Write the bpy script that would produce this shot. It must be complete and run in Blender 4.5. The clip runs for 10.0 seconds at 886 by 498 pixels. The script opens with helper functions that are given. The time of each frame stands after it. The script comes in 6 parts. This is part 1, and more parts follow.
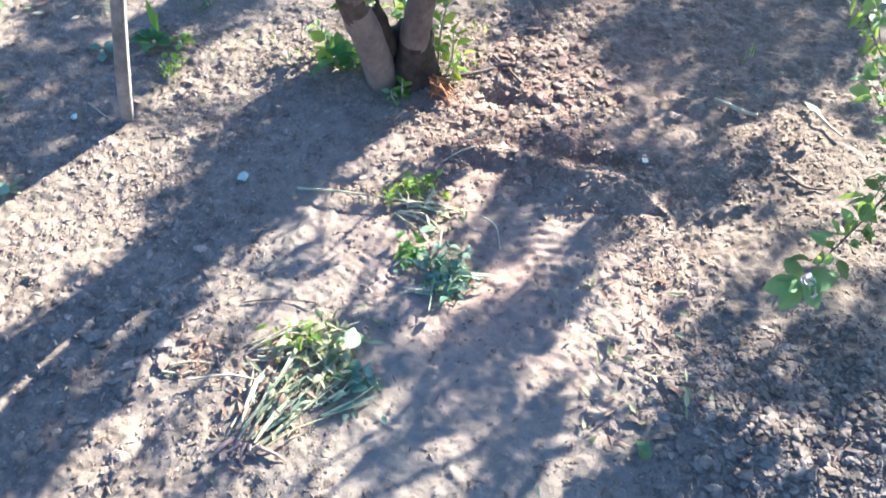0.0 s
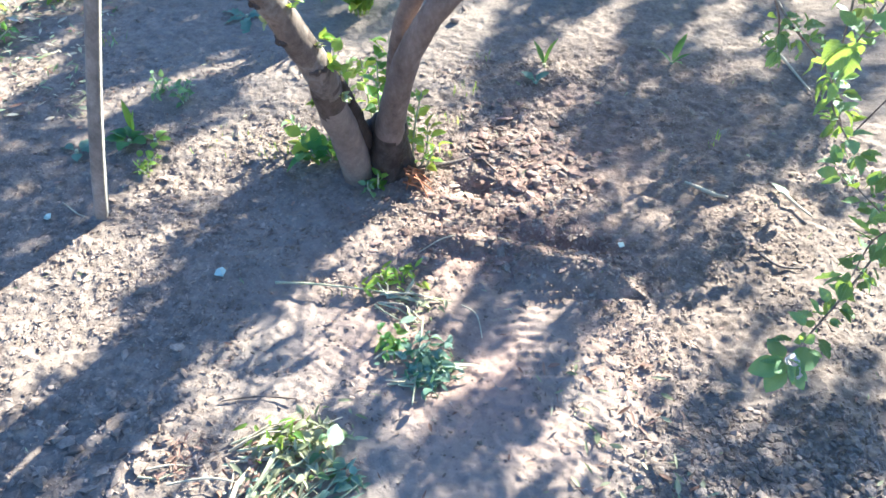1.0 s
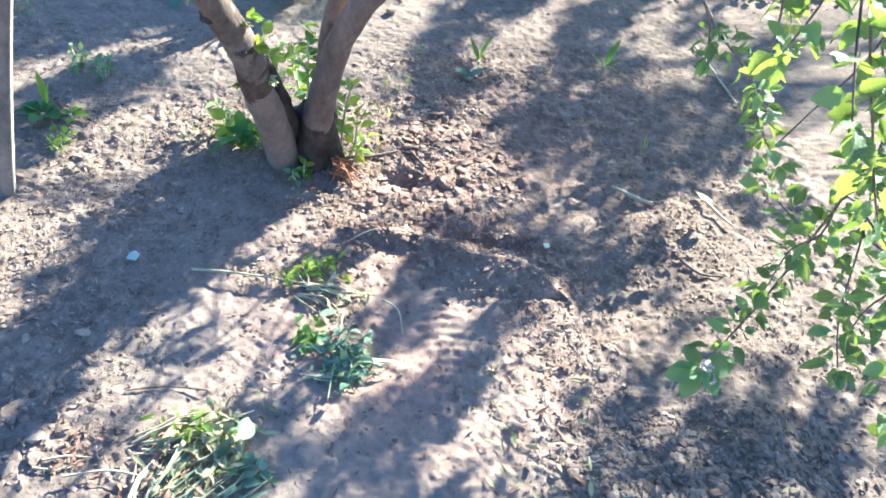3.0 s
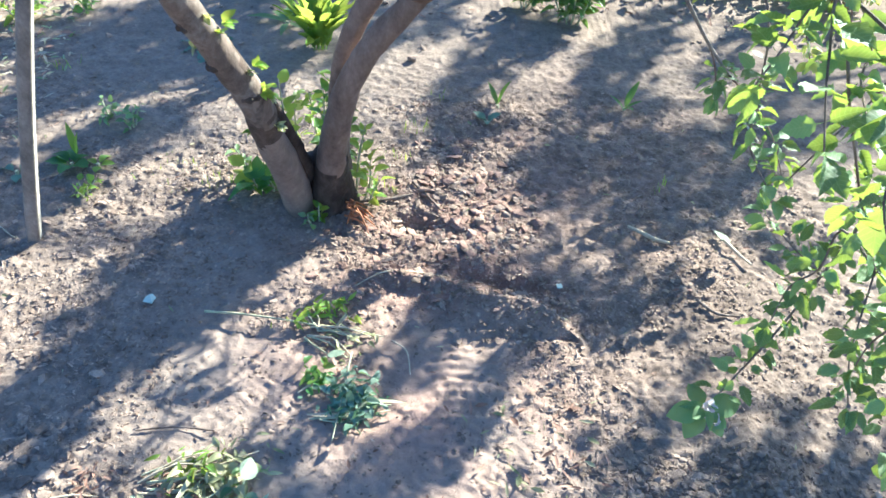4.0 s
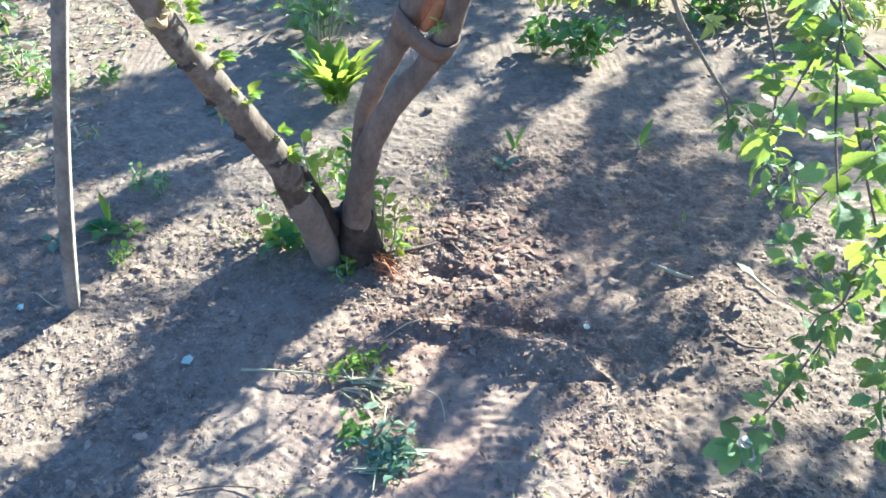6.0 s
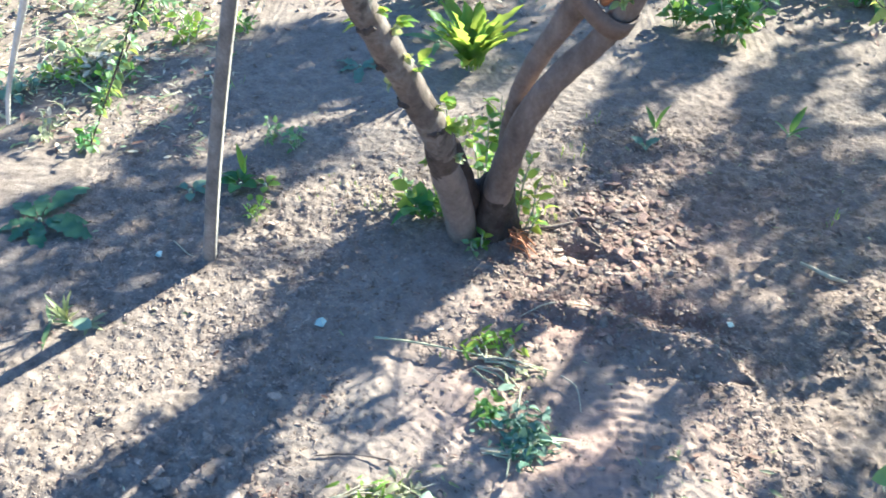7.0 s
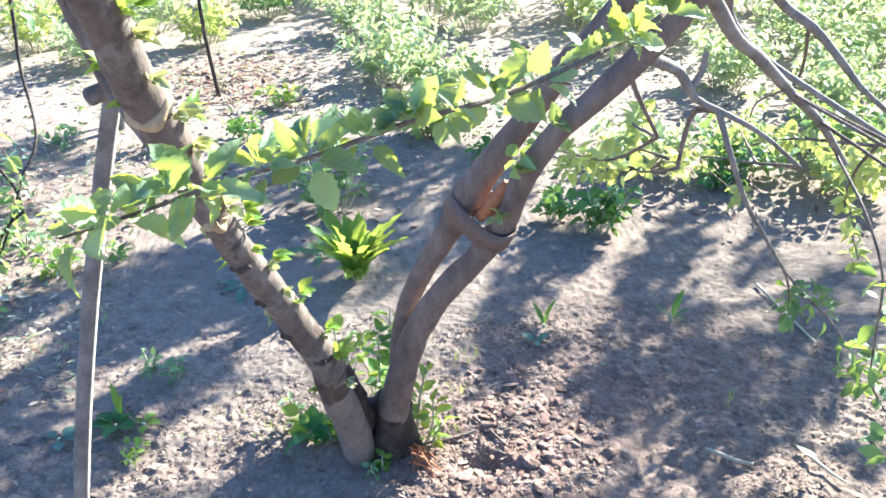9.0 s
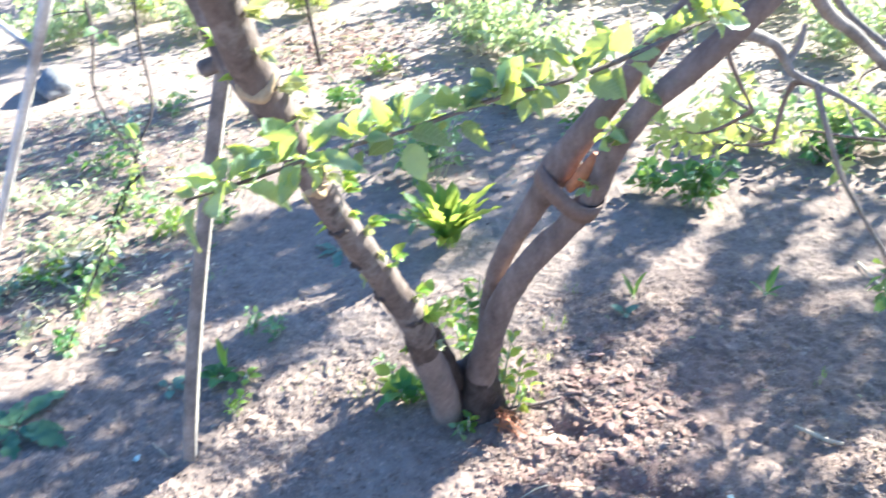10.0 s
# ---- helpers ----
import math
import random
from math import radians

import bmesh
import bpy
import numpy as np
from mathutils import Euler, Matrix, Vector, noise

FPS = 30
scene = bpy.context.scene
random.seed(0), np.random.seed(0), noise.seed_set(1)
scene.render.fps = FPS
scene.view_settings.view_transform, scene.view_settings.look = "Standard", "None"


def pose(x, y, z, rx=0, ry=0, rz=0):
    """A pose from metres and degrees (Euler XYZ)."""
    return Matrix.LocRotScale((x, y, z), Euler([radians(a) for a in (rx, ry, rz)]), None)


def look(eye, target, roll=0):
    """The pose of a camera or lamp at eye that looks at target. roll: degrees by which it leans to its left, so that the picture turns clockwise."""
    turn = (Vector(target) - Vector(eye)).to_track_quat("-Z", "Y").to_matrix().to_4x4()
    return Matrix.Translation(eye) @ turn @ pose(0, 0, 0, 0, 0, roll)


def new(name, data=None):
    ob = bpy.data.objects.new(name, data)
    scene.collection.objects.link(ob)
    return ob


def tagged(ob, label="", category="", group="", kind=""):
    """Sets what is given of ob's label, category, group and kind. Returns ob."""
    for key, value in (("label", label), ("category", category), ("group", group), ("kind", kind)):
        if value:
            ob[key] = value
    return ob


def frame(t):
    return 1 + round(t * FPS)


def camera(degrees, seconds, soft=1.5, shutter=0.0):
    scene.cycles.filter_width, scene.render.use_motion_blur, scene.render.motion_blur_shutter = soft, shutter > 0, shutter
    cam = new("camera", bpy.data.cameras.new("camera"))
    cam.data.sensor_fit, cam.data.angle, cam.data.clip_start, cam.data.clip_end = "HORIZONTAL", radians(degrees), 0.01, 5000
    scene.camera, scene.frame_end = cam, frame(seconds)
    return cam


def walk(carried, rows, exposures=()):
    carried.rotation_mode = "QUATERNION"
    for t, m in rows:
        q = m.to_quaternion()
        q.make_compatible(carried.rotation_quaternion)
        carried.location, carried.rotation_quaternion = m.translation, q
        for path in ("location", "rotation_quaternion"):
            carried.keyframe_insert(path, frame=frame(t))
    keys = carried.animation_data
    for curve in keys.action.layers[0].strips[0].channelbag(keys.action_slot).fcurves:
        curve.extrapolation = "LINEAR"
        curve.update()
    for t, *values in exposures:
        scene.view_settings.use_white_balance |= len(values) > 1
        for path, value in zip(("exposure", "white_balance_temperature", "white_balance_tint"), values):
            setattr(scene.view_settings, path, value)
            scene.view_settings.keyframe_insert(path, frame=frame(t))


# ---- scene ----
cam = camera(55.3, 10.0, soft=1.6, shutter=0.3)
PATH = [
    (0, (0.079, 0.066, 1.575), (0.12, 1.344, 0.037), 1.3),
    (0.5, (0.065, 0.074, 1.583), (0.121, 1.441, 0.124), 0.3),
    (1, (0.06, 0.08, 1.578), (0.17, 1.503, 0.177), 1.5),
    (1.5, (0.063, 0.079, 1.57), (0.176, 1.465, 0.133), 1.6),
    (2, (0.065, 0.083, 1.551), (0.287, 1.507, 0.164), 5.6),
    (2.5, (0.058, 0.08, 1.542), (0.317, 1.476, 0.133), 7.5),
    (3, (0.077, 0.099, 1.552), (0.351, 1.504, 0.156), 8.6),
    (3.2, (0.11, 0.107, 1.557), (0.331, 1.557, 0.198), 8.4),
    (4.3, (0.184, 0.069, 1.553), (0.338, 1.559, 0.228), 4.2),
    (4.5, (0.186, 0.071, 1.55), (0.364, 1.562, 0.23), 5.0),
    (5, (0.173, 0.048, 1.594), (0.202, 1.618, 0.355), -0.8),
    (5.2, (0.168, 0.059, 1.616), (0.22, 1.612, 0.356), -1.1),
    (6.3, (0.157, 0.061, 1.604), (0.268, 1.609, 0.342), 0.5),
    (6.5, (0.139, 0.057, 1.602), (0.131, 1.563, 0.286), -0.5),
    (7, (-0.002, 0.137, 1.599), (-0.079, 1.626, 0.267), 0.5),
    (7.5, (-0.116, 0.186, 1.599), (-0.074, 1.764, 0.371), 0.3),
    (8, (-0.101, 0.216, 1.589), (0.121, 1.826, 0.424), 0.9),
    (8.2, (-0.089, 0.225, 1.579), (0.154, 1.941, 0.582), 0.7),
    (8.5, (-0.055, 0.223, 1.607), (0.106, 1.981, 0.668), 0.0),
    (9, (0.006, 0.233, 1.618), (0.18, 1.973, 0.647), 0.1),
    (9.5, (0.021, 0.238, 1.621), (0.206, 1.985, 0.665), -0.9),
    (10, (0.013, 0.183, 1.644), (-0.037, 1.896, 0.614), -2.2),
]
EXPOSURE = [(0.0, 2.71, 4410, 3.0), (1.0, 2.8, 4355, 2.0), (3.0, 2.78, 4375, 1.6), (4.3, 2.51, 4330, 0.0), (5.0, 2.5, 4285, -1.5), (6.5, 2.56, 4295, -1.3), (7.0, 2.59, 4310, -1.0),
            (7.5, 2.86, 4350, 0.0), (8.0, 2.85, 4340, 2.0), (8.5, 2.95, 4380, 8.0), (9.0, 2.76, 4350, 4.4), (9.5, 2.78, 4338, 4.4), (10.0, 2.96, 4350, 6.6)]
walk(cam, [(t, look(eye, target, roll)) for t, eye, target, roll in PATH], EXPOSURE)

# ---- world, sun, exposure ----
SUN = Vector((1.48, 1.38, 1.0)).normalized()
sky_world = bpy.data.worlds.new("sky")
scene.world = sky_world
sky_world.use_nodes = True
wn = sky_world.node_tree
wn.nodes.clear()
sky = wn.nodes.new("ShaderNodeTexSky")
sky.sky_type = "NISHITA"
sky.sun_disc = False
sky.sun_elevation = math.asin(SUN.z)
sky.sun_rotation = math.atan2(SUN.x, SUN.y)
bg = wn.nodes.new("ShaderNodeBackground")
bg.inputs["Strength"].default_value = 0.038
wo = wn.nodes.new("ShaderNodeOutputWorld")
wn.links.new(sky.outputs["Color"], bg.inputs["Color"])
wn.links.new(bg.outputs["Background"], wo.inputs["Surface"])
sun_data = bpy.data.lights.new("sun", "SUN")
sun_data.energy = 5.0
sun_data.angle = radians(0.53)
sun_data.color = (1.0, 0.75, 0.435)
sun_ob = new("sun", sun_data)
sun_ob.matrix_world = look(SUN * 30, (0, 0, 0))


# ---- materials ----
def material(name):
    m = bpy.data.materials.new(name)
    m.use_nodes = True
    nt = m.node_tree
    return m, nt, nt.nodes["Principled BSDF"]


def noise_node(nt, scale, detail=4.0, rough=0.6, coords=None):
    n = nt.nodes.new("ShaderNodeTexNoise")
    n.inputs["Scale"].default_value = scale
    n.inputs["Detail"].default_value = detail
    n.inputs["Roughness"].default_value = rough
    if coords is not None:
        nt.links.new(coords, n.inputs["Vector"])
    return n


def ramp(nt, fac, stops):
    r = nt.nodes.new("ShaderNodeValToRGB")
    e = r.color_ramp.elements
    while len(e) < len(stops):
        e.new(0.5)
    for el, (p, c) in zip(e, stops):
        el.position, el.color = p, (*c, 1)
    nt.links.new(fac, r.inputs["Fac"])
    return r.outputs["Color"]


def mix(nt, fac, a, b, how="MIX"):
    n = nt.nodes.new("ShaderNodeMix")
    n.data_type, n.blend_type = "RGBA", how
    for key, v in (("Factor", fac), ("A", a), ("B", b)):
        sock = [s for s in n.inputs if s.name == key and (s.type == ("VALUE" if key == "Factor" else "RGBA"))][0]
        if hasattr(v, "links"):
            nt.links.new(v, sock)
        elif key == "Factor":
            sock.default_value = v
        else:
            sock.default_value = (*v, 1)
    return [s for s in n.outputs if s.type == "RGBA"][0]


def bump(nt, height, strength, distance, bsdf):
    b = nt.nodes.new("ShaderNodeBump")
    b.inputs["Strength"].default_value = strength
    b.inputs["Distance"].default_value = distance
    nt.links.new(height, b.inputs["Height"])
    nt.links.new(b.outputs["Normal"], bsdf.inputs["Normal"])


def soil_material(name, dark, mid, pale, per_island=False, dusty=False):
    m, nt, b = material(name)
    co = nt.nodes.new("ShaderNodeNewGeometry").outputs["Position"]
    big = noise_node(nt, 2.3, 3, 0.55, co)
    mid_n = noise_node(nt, 17.0, 5, 0.65, co)
    fine = noise_node(nt, 140.0, 4, 0.7, co)
    c1 = ramp(nt, mid_n.outputs["Fac"], [(0.28, dark), (0.5, mid), (0.74, pale)])
    c2 = ramp(nt, fine.outputs["Fac"], [(0.3, dark), (0.55, mid), (0.8, pale)])
    c = mix(nt, 0.3, c1, c2)
    c = mix(nt, 0.55, c, ramp(nt, big.outputs["Fac"], [(0.3, (0.74, 0.70, 0.68)), (0.7, (1.15, 1.11, 1.07))]), "MULTIPLY")
    cells = []
    for scale in (62.0, 150.0):
        vo = nt.nodes.new("ShaderNodeTexVoronoi")
        vo.inputs["Scale"].default_value = scale
        warp = mix(nt, 0.025, co, noise_node(nt, 40.0, 3, 0.6, co).outputs["Color"], "ADD")
        nt.links.new(warp, vo.inputs["Vector"])
        sp = nt.nodes.new("ShaderNodeSeparateColor")
        nt.links.new(vo.outputs["Color"], sp.inputs[0])
        cells.append(sp.outputs[0])
        c = mix(nt, 0.42, c, ramp(nt, sp.outputs[0], [(0.0, (0.60, 0.58, 0.57)), (0.18, (0.92, 0.91, 0.90)), (0.75, (1.08, 1.08, 1.08)), (1.0, (1.24, 1.23, 1.22))]), "MULTIPLY")
    if per_island:
        isl = nt.nodes.new("ShaderNodeNewGeometry").outputs["Random Per Island"] if per_island == "island" else nt.nodes.new("ShaderNodeObjectInfo").outputs["Random"]
        c = mix(nt, 0.7, c, ramp(nt, isl, [(0.0, (0.5, 0.47, 0.45)), (0.7, (1.08, 1.06, 1.04)), (1.0, (1.38, 1.35, 1.32))]), "MULTIPLY")
    # blend to pale soil: the trodden path, and ground paled as if sunlit
    if dusty:
        at = nt.nodes.new("ShaderNodeAttribute")
        at.attribute_name = "trodden"
        c = mix(nt, at.outputs["Fac"], c, mix(nt, 0.55, c, (0.385, 0.322, 0.273)))
    patch = nt.nodes.new("ShaderNodeAttribute")
    patch.attribute_name = "ruddy"
    c = mix(nt, patch.outputs["Fac"], c, mix(nt, 1.0, c, (1.18, 0.97, 0.94), "MULTIPLY"))
    nt.links.new(c, b.inputs["Base Color"])
    b.inputs["Roughness"].default_value = 0.95
    b.inputs["Specular IOR Level"].default_value = 0.12
    bump(nt, mix(nt, 0.5, fine.outputs["Fac"], mix(nt, 0.5, cells[0], cells[1])), 0.6, 0.007, b)
    return m


def bark_material(name, dark, mid, pale, scale=26.0, lichen=0.0, calm=1.0):
    m, nt, b = material(name)
    tc = nt.nodes.new("ShaderNodeTexCoord").outputs["Object"]
    mp = nt.nodes.new("ShaderNodeMapping")
    mp.inputs["Scale"].default_value = (1.0, 1.0, 0.55)
    nt.links.new(tc, mp.inputs["Vector"])
    a = noise_node(nt, scale, 6, 0.7, mp.outputs["Vector"])
    patch = noise_node(nt, 9.0, 4, 0.65, tc)
    fine = noise_node(nt, scale * 7, 4, 0.7, mp.outputs["Vector"])
    c = ramp(nt, a.outputs["Fac"], [(0.3, dark), (0.52, mid), (0.75, pale)])
    c = mix(nt, 0.75 * calm, c, ramp(nt, patch.outputs["Fac"], [(0.36, (0.42, 0.39, 0.38)), (0.47, (0.9, 0.88, 0.86)), (0.65, (1.22, 1.18, 1.12))]), "MULTIPLY")
    c = mix(nt, 0.35, c, ramp(nt, fine.outputs["Fac"], [(0.3, (0.55, 0.53, 0.52)), (0.7, (1.25, 1.25, 1.25))]), "MULTIPLY")
    if lichen:
        spots = noise_node(nt, 11.0, 5, 0.7, tc)
        c = mix(nt, ramp(nt, spots.outputs["Fac"], [(0.52, (0, 0, 0)), (0.66, (lichen, lichen, lichen))]), c, (0.40, 0.375, 0.345))
        crack = noise_node(nt, 17.0, 4, 0.6, mp.outputs["Vector"])
        c = mix(nt, ramp(nt, crack.outputs["Fac"], [(0.60, (0, 0, 0)), (0.68, (0.8, 0.8, 0.8))]), c, (0.055, 0.042, 0.036))
    nt.links.new(c, b.inputs["Base Color"])
    b.inputs["Roughness"].default_value = 0.8
    b.inputs["Specular IOR Level"].default_value = 0.25
    bump(nt, mix(nt, 0.5, a.outputs["Color"], fine.outputs["Color"]), 0.55, 0.01, b)
    return m


def leaf_material(name, deep, light, glow, translucency=0.45, island=False, rough=0.42, veins=False):
    m, nt, b = material(name)
    co = nt.nodes.new("ShaderNodeTexCoord").outputs["Object"]
    if island:
        rnd = nt.nodes.new("ShaderNodeNewGeometry").outputs["Random Per Island"]
    else:
        rnd = nt.nodes.new("ShaderNodeObjectInfo").outputs["Random"]
    c = ramp(nt, rnd, [(0.0, deep), (0.65, light), (1.0, tuple(min(1, v * 1.35) for v in light))])
    mott = noise_node(nt, 60.0, 4, 0.6, co)
    c = mix(nt, 0.35, c, ramp(nt, mott.outputs["Fac"], [(0.3, (0.65, 0.7, 0.6)), (0.7, (1.25, 1.2, 1.3))]), "MULTIPLY")
    relief = mott.outputs["Fac"]
    if veins:
        sep = nt.nodes.new("ShaderNodeSeparateXYZ")
        nt.links.new(co, sep.inputs[0])

        def calc(how, a, other):
            n = nt.nodes.new("ShaderNodeMath")
            n.operation = how
            for k, val in enumerate((a, other)):
                if isinstance(val, (int, float)):
                    n.inputs[k].default_value = val
                else:
                    nt.links.new(val, n.inputs[k])
            return n.outputs[0]
        side = calc("ABSOLUTE", sep.outputs["X"], 0.0)
        wavy = calc("SINE", calc("MULTIPLY", calc("SUBTRACT", sep.outputs["Y"], calc("MULTIPLY", side, 0.9)), 48.0), 0.0)
        rib = calc("MAXIMUM", calc("SUBTRACT", 1.0, calc("MULTIPLY", side, 45.0)), calc("MULTIPLY", calc("SUBTRACT", wavy, 0.72), 2.6))
        rib = calc("MINIMUM", calc("MAXIMUM", rib, 0.0), 1.0)
        c = mix(nt, calc("MULTIPLY", rib, 0.45), c, (0.42, 0.52, 0.28))
        relief = calc("SUBTRACT", relief, calc("MULTIPLY", rib, 0.8))
    nt.links.new(c, b.inputs["Base Color"])
    b.inputs["Roughness"].default_value = rough
    b.inputs["Specular IOR Level"].default_value = 0.45
    bump(nt, relief, 0.3, 0.003, b)
    tr = nt.nodes.new("ShaderNodeBsdfTranslucent")
    g = ramp(nt, rnd, [(0.0, tuple(v * 0.75 for v in glow)), (1.0, glow)])
    nt.links.new(g, tr.inputs["Color"])
    ms = nt.nodes.new("ShaderNodeMixShader")
    ms.inputs["Fac"].default_value = translucency
    nt.links.new(b.outputs["BSDF"], ms.inputs[1])
    nt.links.new(tr.outputs["BSDF"], ms.inputs[2])
    nt.links.new(ms.outputs["Shader"], nt.nodes["Material Output"].inputs["Surface"])
    return m


def plain(name, a, b_, scale=40.0, rough=0.7, bumpiness=0.3):
    m, nt, b = material(name)
    tc = nt.nodes.new("ShaderNodeTexCoord").outputs["Object"]
    n = noise_node(nt, scale, 5, 0.65, tc)
    nt.links.new(ramp(nt, n.outputs["Fac"], [(0.3, a), (0.7, b_)]), b.inputs["Base Color"])
    b.inputs["Roughness"].default_value = rough
    bump(nt, n.outputs["Fac"], bumpiness, 0.004, b)
    return m


SOIL = soil_material("garden soil", (0.125, 0.098, 0.082), (0.262, 0.211, 0.176), (0.365, 0.302, 0.255), dusty=True)
CLOD = soil_material("soil clods", (0.18, 0.139, 0.115), (0.34, 0.27, 0.224), (0.46, 0.376, 0.315), "island")
DARKCLOD = soil_material("dug clods, darker tone", (0.15, 0.122, 0.106), (0.29, 0.24, 0.208), (0.43, 0.362, 0.317), "island")
CLOD_PIECE = soil_material("single soil clod", (0.14, 0.11, 0.093), (0.28, 0.226, 0.19), (0.42, 0.345, 0.292), "object")
RED_CLOD = soil_material("single red-brown soil clod", (0.17, 0.115, 0.095), (0.34, 0.235, 0.195), (0.50, 0.365, 0.305), "object")
BARK = bark_material("apple bark", (0.135, 0.098, 0.08), (0.225, 0.168, 0.139), (0.31, 0.245, 0.208), 22.0, calm=0.45)
BARK_OLD = bark_material("grey-brown apple bark", (0.095, 0.074, 0.063), (0.172, 0.136, 0.116), (0.30, 0.25, 0.22), 18.0, 0.4, calm=0.75)
BARK_SMOOTH = bark_material("smooth brown bark", (0.165, 0.129, 0.108), (0.24, 0.191, 0.164), (0.31, 0.255, 0.221), 18.0, calm=0.35)
BARK_TORN = bark_material("torn dark bark", (0.05, 0.038, 0.032), (0.10, 0.075, 0.062), (0.17, 0.13, 0.11), 30.0)
BARK_GREY = bark_material("grey young bark", (0.17, 0.147, 0.13), (0.29, 0.252, 0.224), (0.42, 0.375, 0.335), 34.0, calm=0.6)
# whitened bark: full sun on the branch is put into its colour
BARK_PALE = bark_material("twig bark whitened as in sun", (0.46, 0.43, 0.40), (0.64, 0.61, 0.57), (0.74, 0.71, 0.67), 34.0)
# near-black bark; in the crotch and stem foot its colour also carries shade
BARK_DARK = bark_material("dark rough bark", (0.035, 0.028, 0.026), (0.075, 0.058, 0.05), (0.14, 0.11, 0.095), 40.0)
TWIG = bark_material("twig bark", (0.115, 0.088, 0.072), (0.22, 0.17, 0.142), (0.34, 0.28, 0.24), 60.0)
STAKE = bark_material("weathered stake wood", (0.17, 0.15, 0.135), (0.27, 0.24, 0.218), (0.37, 0.335, 0.305), 30.0, calm=0.6)
# stake wood with the sun's rim light painted in
STAKE_RIM = bark_material("stake rim, sunlight in its colour", (0.36, 0.32, 0.28), (0.47, 0.43, 0.38), (0.58, 0.54, 0.48), 30.0, calm=0.4)
CUTWOOD = plain("cut wood", (0.33, 0.23, 0.12), (0.50, 0.38, 0.22), 70.0, 0.75)
RUST = plain("bare red-brown wood", (0.27, 0.10, 0.04), (0.46, 0.20, 0.085), 45.0, 0.8)
STRAP = plain("brown rubber strap", (0.13, 0.085, 0.065), (0.20, 0.14, 0.11), 90.0, 0.75, 0.2)
DOWNY = leaf_material("downy young apple leaf", (0.12, 0.21, 0.12), (0.29, 0.40, 0.25), (0.66, 0.72, 0.06), 0.36, veins=True, rough=0.55)
LEAF = leaf_material("apple leaf", (0.065, 0.15, 0.055), (0.19, 0.31, 0.14), (0.46, 0.58, 0.05), 0.33, veins=True, rough=0.5)
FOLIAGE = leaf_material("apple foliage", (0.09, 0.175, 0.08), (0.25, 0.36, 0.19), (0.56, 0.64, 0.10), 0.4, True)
# lit copy of the foliage: sunlight is put into its colour
FOLIAGE_LIT = leaf_material("apple foliage, sunlight in its colour", (0.15, 0.24, 0.08), (0.33, 0.44, 0.20), (0.80, 0.82, 0.16), 0.52, True)
GREYGREEN = leaf_material("grey-green leaf", (0.10, 0.19, 0.09), (0.22, 0.33, 0.17), (0.46, 0.60, 0.12), 0.42, True)
WEED = leaf_material("weed leaf", (0.05, 0.13, 0.04), (0.09, 0.21, 0.06), (0.34, 0.50, 0.07), 0.42, True)
LETTUCE = leaf_material("bright weed leaf", (0.10, 0.22, 0.035), (0.22, 0.37, 0.06), (0.64, 0.72, 0.08), 0.45, True)
BURDOCK = leaf_material("dark broad leaf", (0.07, 0.14, 0.075), (0.13, 0.225, 0.12), (0.24, 0.36, 0.11), 0.3, True)
WILT = leaf_material("wilted leaf", (0.22, 0.24, 0.11), (0.48, 0.45, 0.27), (0.42, 0.44, 0.16), 0.3, True, 0.6)
BLUEGREEN = leaf_material("pale blue-green blade", (0.12, 0.20, 0.14), (0.27, 0.36, 0.27), (0.34, 0.44, 0.18), 0.3, True, 0.55)
# paled leaf colour that stands in for strong sun on the bushes
BUSH = leaf_material("bush leaf paled as if sunlit", (0.14, 0.22, 0.10), (0.38, 0.46, 0.30), (0.60, 0.68, 0.26), 0.5, True, 0.55)
TUFT = leaf_material("cream bud leaf", (0.34, 0.38, 0.16), (0.58, 0.58, 0.34), (0.66, 0.66, 0.16), 0.4, True, 0.6)
PALELEAF = leaf_material("pale leaf underside", (0.26, 0.35, 0.23), (0.40, 0.48, 0.34), (0.45, 0.5, 0.25), 0.25, True, 0.6)
STALK = plain("weed stalk", (0.34, 0.35, 0.21), (0.54, 0.51, 0.34), 60.0, 0.6)
STRAW = plain("dry straw", (0.42, 0.34, 0.22), (0.66, 0.57, 0.42), 60.0, 0.75)
ROOT = plain("pinkish root", (0.34, 0.20, 0.17), (0.55, 0.38, 0.32), 60.0, 0.8)
PETAL = leaf_material("blossom petal", (0.72, 0.66, 0.68), (0.82, 0.79, 0.80), (0.80, 0.68, 0.70), 0.4, True, 0.6)
CHIP = plain("pale chalk chip", (0.48, 0.55, 0.49), (0.62, 0.68, 0.62), 60.0, 0.6)
DARKSTONE = plain("grey boulder", (0.09, 0.092, 0.10), (0.30, 0.30, 0.31), 14.0, 0.9)
LITTER = leaf_material("dry brown leaf", (0.16, 0.085, 0.06), (0.36, 0.22, 0.16), (0.30, 0.16, 0.08), 0.15, True, 0.8)


# ---- mesh helpers ----
class Geo:
    """Collects vertices and faces with a material index each."""

    def __init__(self):
        self.v, self.f, self.m = [], [], []

    def add(self, verts, faces, mat=0):
        k = len(self.v)
        self.v.extend(tuple(map(float, p)) for p in verts)
        self.f.extend(tuple(k + i for i in f) for f in faces)
        self.m.extend([mat] * len(faces))
        return self

    def mesh(self, name, mats, smooth=True):
        me = bpy.data.meshes.new(name)
        me.from_pydata(self.v, [], self.f)
        for mt in mats:
            me.materials.append(mt)
        me.polygons.foreach_set("material_index", self.m)
        me.polygons.foreach_set("use_smooth", [smooth] * len(self.f))
        me.update()
        return me


def thing(name, label, category, group="", kind="", at=(0, 0, 0)):
    ob = new(name)
    ob.empty_display_size = 0.05
    ob.location = at
    return tagged(ob, label, category, group, kind)


